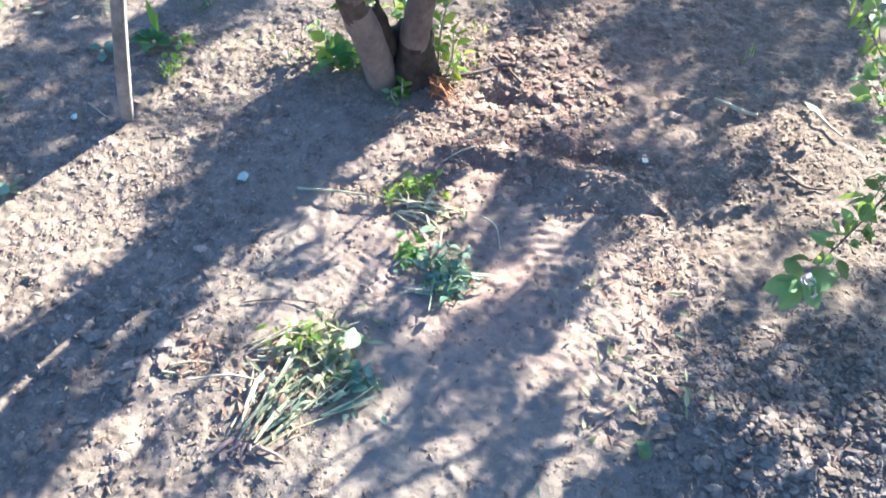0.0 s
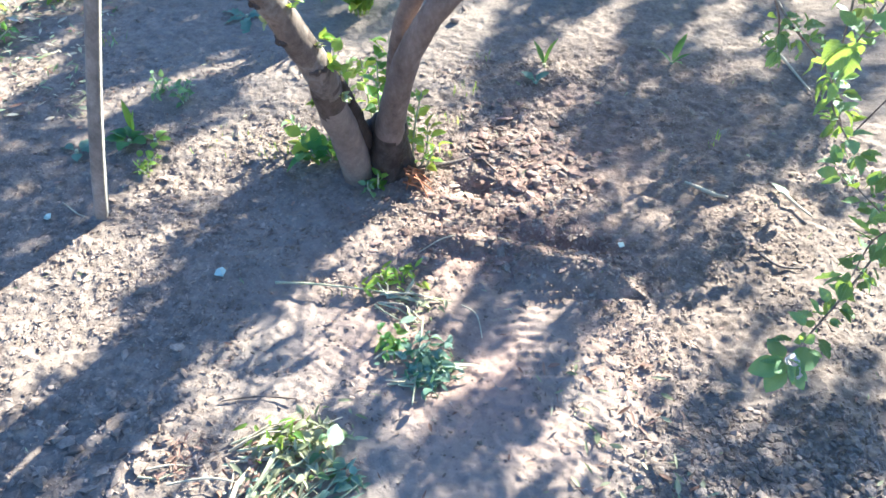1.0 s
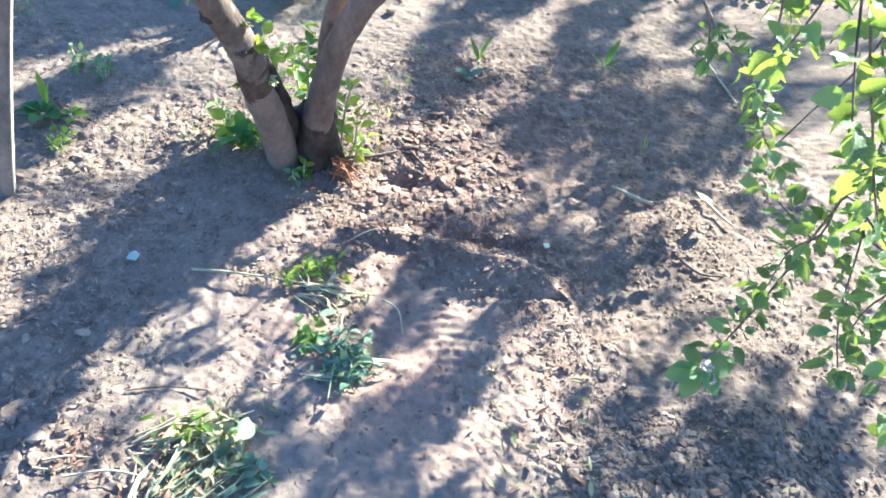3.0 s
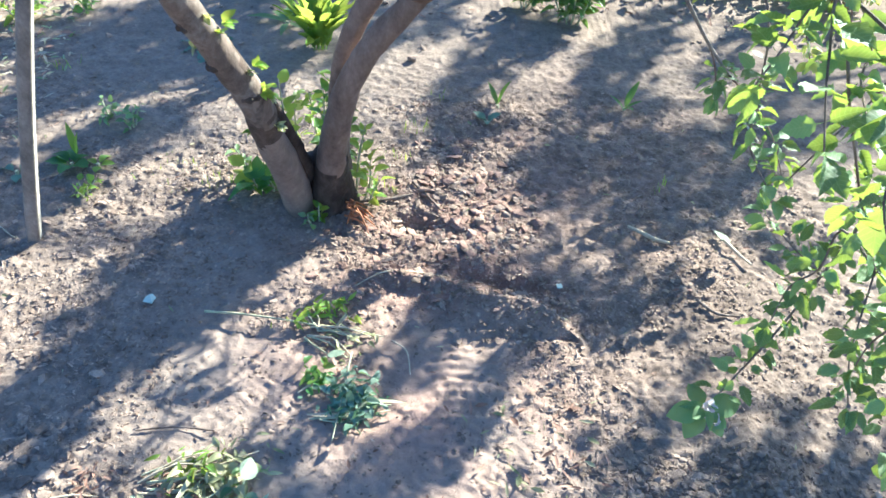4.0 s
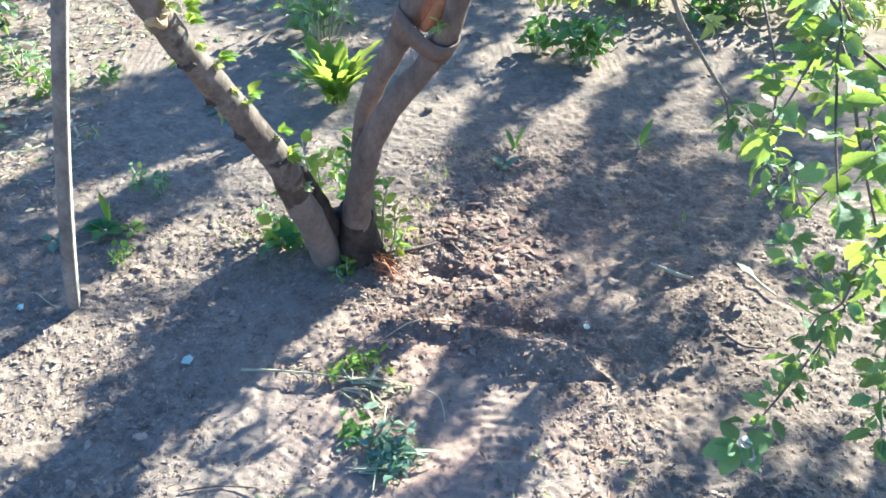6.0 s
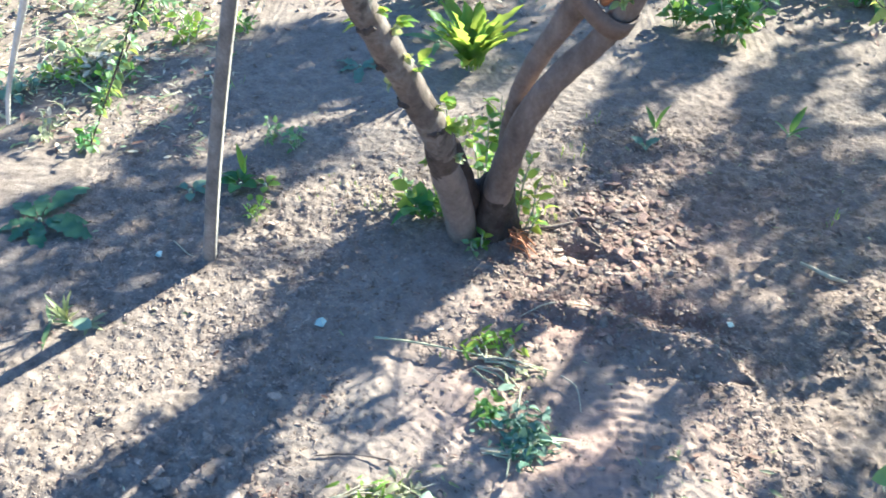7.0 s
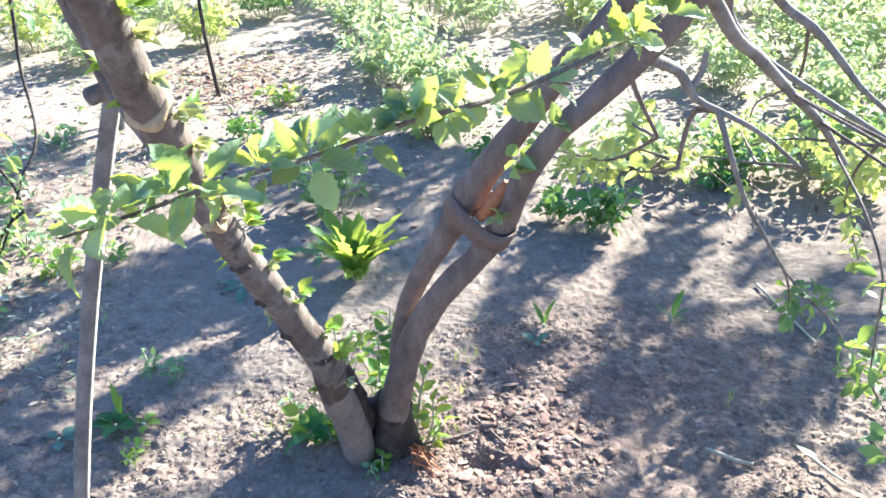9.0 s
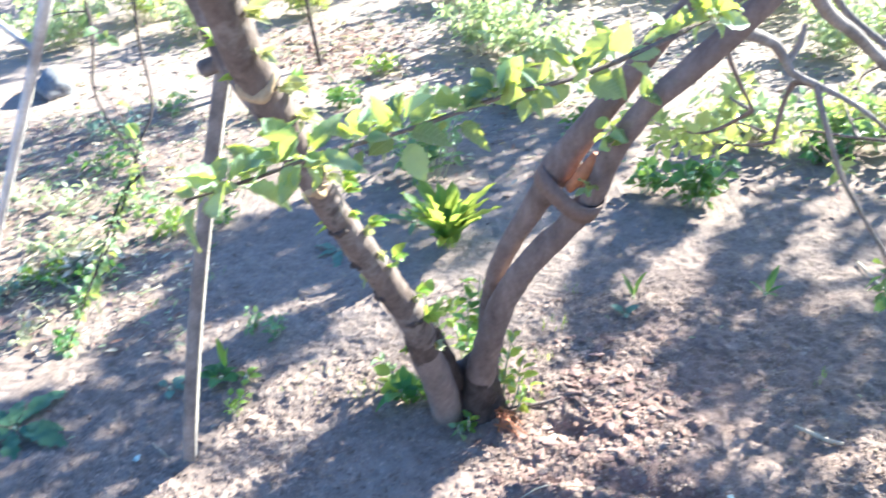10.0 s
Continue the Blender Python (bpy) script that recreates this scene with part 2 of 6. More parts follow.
def part(name, geo, mats, parent, label="", smooth=True):
    """One mesh under a thing or under a part; its vertices are in world places."""
    mats = mats if isinstance(mats, (list, tuple)) else [mats]
    ob = new(name, geo if isinstance(geo, bpy.types.Mesh) else geo.mesh(name, mats, smooth))
    top, off = parent, Vector((0, 0, 0))
    while top is not None:
        off += Vector(top.location)
        top = top.parent
    ob.parent = parent
    ob.location = -off
    if label:
        tagged(ob, label)
    return ob


def solo(name, geo, mats, label, category, group="", kind="", smooth=True):
    mats = mats if isinstance(mats, (list, tuple)) else [mats]
    return tagged(new(name, geo.mesh(name, mats, smooth)), label, category, group, kind)


def curve_points(pts, radii, step):
    """Catmull-Rom through pts; radii follow."""
    P = [Vector(p) for p in pts]
    if len(P) == 2:
        P = [P[0], P[0].lerp(P[1], 0.5), P[1]]
        radii = [radii[0], (radii[0] + radii[1]) / 2, radii[1]]
    out, rad = [], []
    for i in range(len(P) - 1):
        a, b, c, d = P[max(i - 1, 0)], P[i], P[i + 1], P[min(i + 2, len(P) - 1)]
        n = max(1, int((c - b).length / step))
        for k in range(n):
            t = k / n
            out.append(0.5 * ((2 * b) + (c - a) * t + (2 * a - 5 * b + 4 * c - d) * t * t + (3 * b - 3 * c + d - a) * t ** 3))
            rad.append(radii[i] + (radii[i + 1] - radii[i]) * t)
    out.append(P[-1])
    rad.append(radii[-1])
    return out, rad


def tube(geo, pts, radii, sides=8, step=0.03, rough=0.0, mat=0, cap=0, seed=0.0):
    """A round, uneven limb along pts. Returns its smoothed middle line."""
    line, rad = curve_points(pts, radii, step)
    side = None
    rings = []
    for i, p in enumerate(line):
        d = (line[min(i + 1, len(line) - 1)] - line[max(i - 1, 0)]).normalized()
        if side is None:
            side = d.orthogonal().normalized()
        side = (side - d * side.dot(d)).normalized()
        up = d.cross(side)
        ring = []
        for k in range(sides):
            a = 2 * math.pi * k / sides
            q = side * math.cos(a) + up * math.sin(a)
            r = rad[i]
            if rough:
                w = p + q * r
                r *= 1 + rough * noise.noise(w * 22 + Vector((seed, 0, 0))) + rough * 0.6 * noise.noise(w * 61)
            ring.append(p + q * r)
        rings.append(ring)
    v = [q for ring in rings for q in ring]
    f = [(i * sides + k, i * sides + (k + 1) % sides, (i + 1) * sides + (k + 1) % sides, (i + 1) * sides + k)
         for i in range(len(rings) - 1) for k in range(sides)]
    geo.add(v, f, mat)
    for ring, flip in ((rings[0], True), (rings[-1], False)):
        face = tuple(range(sides))
        geo.add(ring, [face[::-1] if flip else face], cap)
    return line


def leaf_shape(length=0.055, width=0.034, fold=0.25, curl=0.25, tip=1.0, stalk=0.25, n=7, wave=0.0, seed=0, teeth=0.0):
    """A pointed oval leaf along +y with a short stalk, folded at its midrib and bent down at the tip."""
    rng = random.Random(seed)
    v, f = [], []
    s = stalk * length
    if s > 0:
        w0 = 0.0007 + length * 0.008
        v += [(-w0, 0, 0), (w0, 0, 0), (w0, s, 0), (-w0, s, 0)]
        f.append((0, 1, 2, 3))
    base = len(v)
    for i in range(n + 1):
        t = i / n
        w = width / 2 * (math.sin(math.pi * min(1, t ** (0.82 * tip) * 0.985 + 0.012)) ** 0.8) * (1 if t < 1 else 0.05)
        w *= 1 + teeth * (1 if i % 2 else -1) * 2
        y = s + length * t
        z = -curl * length * t * t
        zw = fold * w + wave * width * rng.uniform(-1, 1)
        v += [(-w, y, z + zw), (0, y, z), (w, y, z + fold * w + wave * width * rng.uniform(-1, 1))]
    for i in range(n):
        a = base + 3 * i
        f += [(a, a + 1, a + 4, a + 3), (a + 1, a + 2, a + 5, a + 4)]
    return np.array(v), f


def place(verts, at, axis, normal, size=1.0):
    y = Vector(axis).normalized()
    z = Vector(normal)
    z = z - y * z.dot(y)
    z = z.normalized() if z.length > 1e-4 else y.orthogonal().normalized()
    x = y.cross(z)
    m = np.array([x, y, z])
    return (verts * size) @ m + np.array(at)


def frame_matrix(at, axis, normal, size):
    y = Vector(axis).normalized()
    z = Vector(normal)
    z = z - y * z.dot(y)
    z = z.normalized() if z.length > 1e-4 else y.orthogonal().normalized()
    x = y.cross(z)
    m = Matrix((x, y, z)).transposed().to_4x4()
    return Matrix.Translation(at) @ m @ Matrix.Scale(size, 4)


def spray(rng, line, spacing, size, spread=0.75, up=0.5, start=0.0, cluster=1):
    """Leaf seats along a twig: (place, axis, normal, size), alternating and in small clusters."""
    seats = []
    total, run = 0.0, rng.uniform(0, spacing)
    ang = rng.uniform(0, 6.28)
    length = sum((line[i + 1] - line[i]).length for i in range(len(line) - 1))
    for i in range(len(line) - 1):
        seg = line[i + 1] - line[i]
        ln = seg.length
        while run <= total + ln:
            if run >= start * length:
                p = line[i] + seg * ((run - total) / max(ln, 1e-6))
                d = seg.normalized()
                for _ in range(cluster if rng.random() < 0.8 else cluster + 2):
                    ang += 2.4 + rng.uniform(-0.5, 0.5)
                    s1 = d.orthogonal().normalized()
                    s2 = d.cross(s1)
                    out = s1 * math.cos(ang) + s2 * math.sin(ang)
                    axis = (out * spread + d * (rng.uniform(-0.7, 0.9) if cluster > 10 else rng.uniform(0.1, 0.7)) + Vector((0, 0, up * rng.uniform(0, 1)))).normalized()
                    nrm = (Vector((rng.uniform(-.9, .9), rng.uniform(-.9, .9), 1)) + d * 0.2).normalized()
                    seats.append((p + axis * (0.25 * size if cluster > 3 else 0.0), axis, nrm, size * (rng.uniform(0.45, 1.3) if cluster > 10 else rng.uniform(0.55, 1.2))))
            run += spacing * (rng.uniform(0.45, 1.5) if cluster > 10 else rng.uniform(0.7, 1.3))
        total += ln
    return seats


LEAF_SHAPES = [leaf_shape(1, 0.70, 0.35, 0.25, seed=1, wave=0.06), leaf_shape(1, 0.62, 0.55, 0.4, seed=2, wave=0.07),
               leaf_shape(1, 0.74, 0.2, 0.15, seed=3, wave=0.07), leaf_shape(1, 0.52, 0.8, 0.55, seed=4, wave=0.06)]
FULL_SHAPES = [leaf_shape(1, 0.62, 0.35, 0.25, n=11, seed=5, wave=0.06, teeth=0.05), leaf_shape(1, 0.56, 0.6, 0.45, n=11, seed=6, wave=0.075, teeth=0.05),
               leaf_shape(1, 0.68, 0.25, 0.1, n=11, seed=7, wave=0.065, teeth=0.05), leaf_shape(1, 0.44, 0.9, 0.6, n=11, seed=8, wave=0.06, teeth=0.04), leaf_shape(1, 0.50, 0.7, -0.2, n=11, seed=9, wave=0.075, teeth=0.05)]
LEAF_MESHES, DOWNY_MESHES = [], []
for shape in FULL_SHAPES:
    one = Geo()
    one.add(*shape)
    LEAF_MESHES.append(one.mesh("leaf", [LEAF]))
    DOWNY_MESHES.append(one.mesh("leaf", [DOWNY]))


# soil spots kept sunlit: leaves that would shade them are left out of the crowns
SUN_GAPS = [(-.27, 2.72), (-.17, 2.82), (.62, 2.94), (-.5, 3.2), (-.33, 1.88), (.45, .88), (.55, 1.05), (.55, .85), (.6, 1.15), (.48, 1.2), (.0, 1.5), (.05, 1.38), (1.0, 1.62), (.95, 1.72),
            (.12, 1.78), (.2, 1.68), (.3, 1.9), (.38, 1.82), (.1, 1.9), (.85, 1.2), (.72, 1.15), (.9, 1.35), (.55, 1.66), (-.2, 1.42), (-.33, 1.32), (-.4, 1.27), (.53, 1.27), (.37, 1.03)]
SUN_GAPS += [(.37, .82), (.51, .97), (.74, 1.39), (.8, 1.28), (.91, 1.53), (.23, 1.82), (.04, 1.69), (-.41, 1.73), (-.48, 1.82), (-.92, 1.73), (.17, .97), (.68, 2.3), (.65, 1.85), (1.31, 2.67),
             (-.33, 2.39), (-.62, 2.05), (.31, 2.9), (.16, 2.6), (.34, 1.27), (.62, 1.36), (.41, 1.12), (1.11, 3.23)]
SUN_GAPS += [(.39, 1.43), (.38, 1.35), (.42, 1.39), (.35, 2.0), (.42, 2.07), (.48, 2.13), (.41, 1.95), (.3, 1.84), (.47, 2.22), (.51, 2.03), (.36, 2.1), (.28, 1.98), (.22, 1.88), (.56, 2.2), (-.05, 0.88), (-.12, .8),
             (-.15, 1.25), (-.25, 1.18), (-.1, 1.4), (.2, 1.55), (-.06, 1.31), (-.04, 1.38), (-.08, 1.21), (-.01, 1.28)]
SUN_U = Vector((SUN.x, SUN.y)).normalized()


def in_gap(at):
    if at[2] < 0.35:
        return False
    k = at[2] / SUN.z
    x, y = at[0] - SUN.x * k, at[1] - SUN.y * k
    for cx, cy in SUN_GAPS:
        u, v = (x - cx) * SUN_U.x + (y - cy) * SUN_U.y, (y - cy) * SUN_U.x - (x - cx) * SUN_U.y
        if (u / 0.095) ** 2 + (v / 0.042) ** 2 < 1:
            return True
    return False


def joined_leaves(seats, rng, geo=None, shapes=LEAF_SHAPES, mat=0):
    geo = geo or Geo()
    for at, axis, nrm, size in seats:
        v, f = rng.choice(shapes)
        if not in_gap(at):
            geo.add(place(v, at, axis, nrm, size), f, mat)
    return geo


def leaf_objects(seats, rng, parent, meshes=LEAF_MESHES):
    """Each leaf an object of its own under the twig that bears it."""
    top, off = parent, Vector((0, 0, 0))
    while top is not None:
        off += Vector(top.location)
        top = top.parent
    for at, axis, nrm, size in seats:
        if at[2] < 1.2 and in_gap(at):
            continue
        ob = new("leaf", rng.choice(meshes))
        ob.parent = parent
        ob.matrix_basis = Matrix.Translation(-off) @ frame_matrix(at, axis, nrm, size)


# ---- ground ----
def hash_grid(ix, iy, seed):
    n = (ix.astype(np.int64) * 374761393 + iy.astype(np.int64) * 668265263 + seed * 974634777) & 0x7FFFFFFF
    n = ((n ^ (n >> 13)) * 1274126177) & 0x7FFFFFFF
    return ((n ^ (n >> 16)) & 0xFFFF) / 65535.0


def value_noise(x, y, scale, seed):
    x, y = np.asarray(x, float) / scale, np.asarray(y, float) / scale
    ix, iy = np.floor(x), np.floor(y)
    fx, fy = x - ix, y - iy
    fx, fy = fx * fx * (3 - 2 * fx), fy * fy * (3 - 2 * fy)
    a, b = hash_grid(ix, iy, seed), hash_grid(ix + 1, iy, seed)
    c, d = hash_grid(ix, iy + 1, seed), hash_grid(ix + 1, iy + 1, seed)
    return (a + (b - a) * fx) * (1 - fy) + (c + (d - c) * fx) * fy - 0.5


def plates(x, y, scale, seed):
    """Broken crust: cells that each tilt their own way, with gaps between them."""
    x, y = np.asarray(x, float) / scale, np.asarray(y, float) / scale
    x, y = x + 0.5 * value_noise(x, y, 0.7, seed + 1), y + 0.5 * value_noise(x, y, 0.7, seed + 2)
    ix, iy = np.floor(x), np.floor(y)
    best, second, val = np.full(x.shape, 9.0), np.full(x.shape, 9.0), np.zeros(x.shape)
    for dx in (-1, 0, 1):
        for dy in (-1, 0, 1):
            cx, cy = ix + dx, iy + dy
            ox = x - cx - 0.5 - 0.8 * (hash_grid(cx, cy, seed + 3) - 0.5)
            oy = y - cy - 0.5 - 0.8 * (hash_grid(cx, cy, seed + 4) - 0.5)
            d = np.hypot(ox, oy)
            top = hash_grid(cx, cy, seed + 5) + 1.4 * (hash_grid(cx, cy, seed + 6) - 0.5) * ox + 1.4 * (hash_grid(cx, cy, seed + 7) - 0.5) * oy
            second = np.where(d < best, best, np.minimum(second, d))
            val = np.where(d < best, top, val)
            best = np.minimum(best, d)
    return val * (0.35 + 0.65 * np.clip((second - best) / 0.22, 0, 1))


def bell(x, y, cx, cy, rx, ry, turn=0.0):
    c, s = math.cos(turn), math.sin(turn)
    u, v = (x - cx) * c + (y - cy) * s, -(x - cx) * s + (y - cy) * c
    return np.exp(-((u / rx) ** 2 + (v / ry) ** 2))


def smoothness(x, y):
    """1 on the trodden, fine soil, 0 on loose clods."""
    path = bell(x, y, 0.10, 1.0, 0.42, 0.42) + bell(x, y, 0.36, 1.35, 0.12, 0.2) + 0.8 * bell(x, y, 0.55, 1.08, 0.16, 0.2) + bell(x, y, -0.15, 1.35, 0.22, 0.18)
    path = path + 0.4 * bell(x, y, -0.55, 2.7, 0.6, 0.5) + 0.45 * bell(x, y, 0.1, 3.3, 0.8, 0.7) + 0.6 * bell(x, y, -0.2, 1.75, 0.25, 0.2)
    return np.clip(path, 0, 1)


def height(x, y):
    x, y = np.asarray(x, float), np.asarray(y, float)
    loose = 1 - 0.72 * smoothness(x, y)
    gap = np.maximum(np.maximum(-1.6 - x, x - 2.0), np.maximum(0.6 - y, y - 3.5))
    near = np.clip(1 - gap / 0.8, 0, 1)
    patchy = 0.22 + 1.5 * np.clip(value_noise(x, y, 0.4, 8) + 0.15, 0, 1)
    loose = loose * near * patchy
    h = 0.010 * value_noise(x, y, 0.9, 1) + 0.012 * value_noise(x, y, 0.3, 2) * np.clip(near + 0.3, 0, 1)
    h = h + loose * (0.009 * value_noise(x, y, 0.11, 3) + 0.008 * value_noise(x, y, 0.045, 4) + 0.007 * value_noise(x, y, 0.024, 5))
    h = h + loose * (0.006 * plates(x, y, 0.055, 40) + 0.005 * plates(x, y, 0.026, 60) - 0.005)
    h = h + near * smoothness(x, y) * (0.004 * plates(x + 0.5 * y, y * 2.2, 0.09, 80) - 0.002)
    h = h + near * (0.004 * value_noise(x, y, 0.03, 6) + 0.005 * value_noise(x, y, 0.014, 7))
    h = h + 0.03 * bell(x, y, 0.02, 2.06, 0.2, 0.14)
    # a low mound with a steep front, the trough behind its crest, and the low ridge beside it
    jag = 0.03 * value_noise(x, y, 0.10, 21) + 0.018 * value_noise(x, y, 0.04, 22) + 0.008 * value_noise(x, y, 0.018, 23)
    crest = 1.592 - 0.13 * (x - 0.45) - 3.5 * np.maximum(x - 0.53, 0) ** 2 + 0.5 * jag
    span = np.clip((x - 0.36) / 0.12, 0, 1) ** 0.7 * np.clip((0.71 - x + jag) / 0.14, 0, 1) ** 0.6
    front = np.clip((y - 1.482 - 0.25 * jag) / np.maximum(crest - 1.482, 0.03), 0, 1)
    behind = np.exp(-np.maximum(y - crest, 0) / 0.030)
    h = h + span * (0.066 + 0.2 * jag) * np.where(y < crest, front ** 0.8, behind)
    h = h - 0.030 * bell(x, y, 0.49, 1.69 + jag, 0.16, 0.035, -0.22) + 0.03 * bell(x, y + jag, 0.27, 1.70, 0.12, 0.022, -0.03)
    lip = 1 / (1 + np.exp(np.clip((y - 1.480 - 0.3 * jag) / 0.004, -50, 50)))
    h = h + 0.014 * lip * np.exp(-(((x - 0.57) / 0.12) ** 4)) * np.exp(-np.maximum(1.480 - y, 0) / 0.07)
    pit = np.hypot((x - 0.282) / 0.062, (y - 1.93) / 0.042) + 2 * jag
    h = h - 0.034 / (1 + np.exp(np.clip((pit - 1) / 0.16, -50, 50)))
    # a scraped edge beside the coarse heap
    h = h + 0.06 * bell(x, y, 1.02, 0.95, 0.10, 0.34) + 0.05 * bell(x, y, 0.78, 0.84, 0.22, 0.2)
    # sole marks pressed into the path
    tread = np.cos((y + 0.6 * (x - 0.36) ** 2 * 4) * 2 * math.pi / 0.026)
    h = h + 0.0024 * tread * np.clip(bell(x, y, 0.36, 1.38, 0.05, 0.13) * 1.5, 0, 1)
    tread2 = np.cos((x * 0.8 + y) * 2 * math.pi / 0.028)
    h = h + 0.001 * tread2 * np.clip(bell(x, y, -0.1, 1.33, 0.13, 0.1) + bell(x, y, 0.45, 1.08, 0.1, 0.16), 0, 1)
    # curved scuffs left by soles and rakes
    rs = np.random.RandomState(5)
    scuff = np.zeros_like(h)
    for cx, cy, spread, n in ((0.0, 1.36, 0.14, 26), (0.42, 1.2, 0.10, 30), (0.55, 1.05, 0.12, 60), (0.1, 0.95, 0.2, 26), (-0.3, 1.1, 0.14, 20), (0.72, 1.25, 0.10, 40), (0.95, 1.65, 0.10, 30), (0.25, 1.7, 0.12, 30), (-0.55, 1.7, 0.2, 40)):
        for _ in range(n):
            ox, oy = cx + rs.normal(0, spread), cy + rs.normal(0, spread)
            r, turn, half = rs.uniform(0.015, 0.07), rs.normal(-2.2, 0.9), rs.uniform(0.35, 0.9)
            d = np.hypot(x - ox, y - oy)
            bend = np.abs((np.arctan2(y - oy, x - ox) - turn + math.pi) % (2 * math.pi) - math.pi)
            scuff = scuff + rs.uniform(0.002, 0.006) * np.exp(-((d - r) / 0.006) ** 2) * np.clip(1.4 - bend / half, 0, 1)
    h = h + 0.007 * np.tanh(scuff / 0.007)
    far = np.clip((np.hypot(x, y - 2) - 5) / 10, 0, 1)
    return h * (1 - far)


def ground_z(x, y):
    """Height of the finished sheet at one place."""
    i = min(max(int(np.searchsorted(gx, x)) - 1, 0), len(gx) - 2)
    j = min(max(int(np.searchsorted(gy, y)) - 1, 0), len(gy) - 2)
    u, v = (x - gx[i]) / (gx[i + 1] - gx[i]), (y - gy[j]) / (gy[j + 1] - gy[j])
    return float((Z[j, i] * (1 - u) + Z[j, i + 1] * u) * (1 - v) + (Z[j + 1, i] * (1 - u) + Z[j + 1, i + 1] * u) * v)


def axis_steps(lo, hi, step, far, grow=1.16):
    mid = list(np.arange(lo, hi, step))
    a, b, s = [mid[0]], [mid[-1]], step
    while b[-1] < far:
        s *= grow
        b.append(b[-1] + s)
        a.append(a[-1] - s)
    return np.array(a[:0:-1] + mid + b[1:])


gx = axis_steps(-1.2, 1.5, 0.005, 400.0, 1.08)
gy = axis_steps(0.65, 2.9, 0.005, 400.0, 1.08)
X, Y = np.meshgrid(gx, gy)
Z = height(X, Y)
nx, ny = len(gx), len(gy)
gv = np.stack([X.ravel(), Y.ravel(), Z.ravel()], 1)
ii, jj = np.meshgrid(np.arange(nx - 1), np.arange(ny - 1))
k0 = (jj * nx + ii).ravel()
gf = np.stack([k0, k0 + 1, k0 + 1 + nx, k0 + nx], 1)
ground_mesh = bpy.data.meshes.new("ground")
ground_mesh.vertices.add(len(gv))
ground_mesh.vertices.foreach_set("co", gv.ravel())
ground_mesh.loops.add(gf.size)
ground_mesh.loops.foreach_set("vertex_index", gf.ravel().astype(np.int32))
ground_mesh.polygons.add(len(gf))
ground_mesh.polygons.foreach_set("loop_start", (np.arange(len(gf)) * 4).astype(np.int32))
ground_mesh.polygons.foreach_set("use_smooth", np.ones(len(gf), bool))
ground_mesh.update(calc_edges=True)
ground_mesh.validate()
ground_mesh.materials.append(SOIL)
trodden = ground_mesh.attributes.new("trodden", "FLOAT", "POINT")
# paler where trodden; far soil and path edge are paled to look sunlit
trodden.data.foreach_set("value", np.clip(smoothness(X, Y) + np.clip((Y - 3.7) / 1.2, 0, 1), 0, 1).ravel().astype(np.float32))
ruddy = ground_mesh.attributes.new("ruddy", "FLOAT", "POINT")
red = bell(X, Y, 0.30, 1.85, 0.32, 0.30) + 0.8 * bell(X, Y, 0.28, 1.3, 0.42, 0.35) + 0.6 * bell(X, Y, 0.8, 2.2, 0.4, 0.5)
ruddy.data.foreach_set("value", np.clip(red * (0.8 + value_noise(X, Y, 0.15, 33)), 0, 1).ravel().astype(np.float32))
ground = tagged(new("ground", ground_mesh), "dry grey-brown garden soil, dug and trodden", "soil", kind="structure")

# ---- the apple tree ----
rng = random.Random(7)
tree = thing("apple_tree", "low apple tree with three leaning brown stems strapped together", "tree", at=(0.0, 2.0, 0.0))

LEFT = [(-0.022, 2.01, -0.06), (-0.038, 1.98, 0.01), (-0.052, 1.93, 0.13), (-0.068, 1.864, 0.262), (-0.088, 1.80, 0.384), (-0.10, 1.731, 0.518), (-0.127, 1.681, 0.614),
        (-0.163, 1.614, 0.741), (-0.199, 1.557, 0.852), (-0.226, 1.506, 0.949), (-0.256, 1.435, 1.086), (-0.272, 1.382, 1.189),
        (-0.289, 1.341, 1.268), (-0.296, 1.292, 1.361), (-0.31, 1.25, 1.46), (-0.36, 1.22, 1.75), (-0.42, 1.30, 2.2)]
LEFT_R = [0.050, 0.046, 0.043, 0.041, 0.038, 0.036, 0.034, 0.031, 0.029, 0.027, 0.027, 0.029, 0.030, 0.029, 0.028, 0.025, 0.015]
g_ = Geo()
tube(g_, LEFT, LEFT_R, 20, 0.018, 0.10, seed=1)
# smooth bark below, old flaking bark above, a dark torn edge and dark patches between
for k, face in enumerate(g_.f):
    c = sum((Vector(g_.v[i]) for i in face), Vector()) / len(face)
    edge = 0.40 + 0.07 * noise.noise(c * 14)
    if c.z > edge:
        torn = noise.noise(Vector((c.x * 11, c.y * 11, c.z * 15)) + Vector((3.3, 0, 0)))
        g_.m[k] = 2 if c.z < edge + 0.045 or (torn > 0.36 and c.z < 1.25) else 1
part("stem", g_, [BARK_SMOOTH, BARK_OLD, BARK_TORN], tree, "grey-brown stem, smooth below and scaly above")

RIGHT = [(0.028, 2.0, -0.06), (0.034, 1.985, 0.04), (0.046, 1.95, 0.17), (0.073, 1.885, 0.36), (0.112, 1.84, 0.518), (0.172, 1.807, 0.642),
         (0.24, 1.781, 0.738), (0.287, 1.754, 0.837), (0.317, 1.726, 0.942), (0.371, 1.698, 1.045), (0.435, 1.679, 1.115),
         (0.503, 1.657, 1.198), (0.57, 1.63, 1.30), (0.66, 1.60, 1.48), (0.82, 1.62, 1.85), (0.95, 1.7, 2.3)]
RIGHT_R = [0.070, 0.055, 0.042, 0.035, 0.031, 0.029, 0.027, 0.026, 0.024, 0.023, 0.023, 0.024, 0.023, 0.021, 0.018, 0.012]
g_ = Geo()
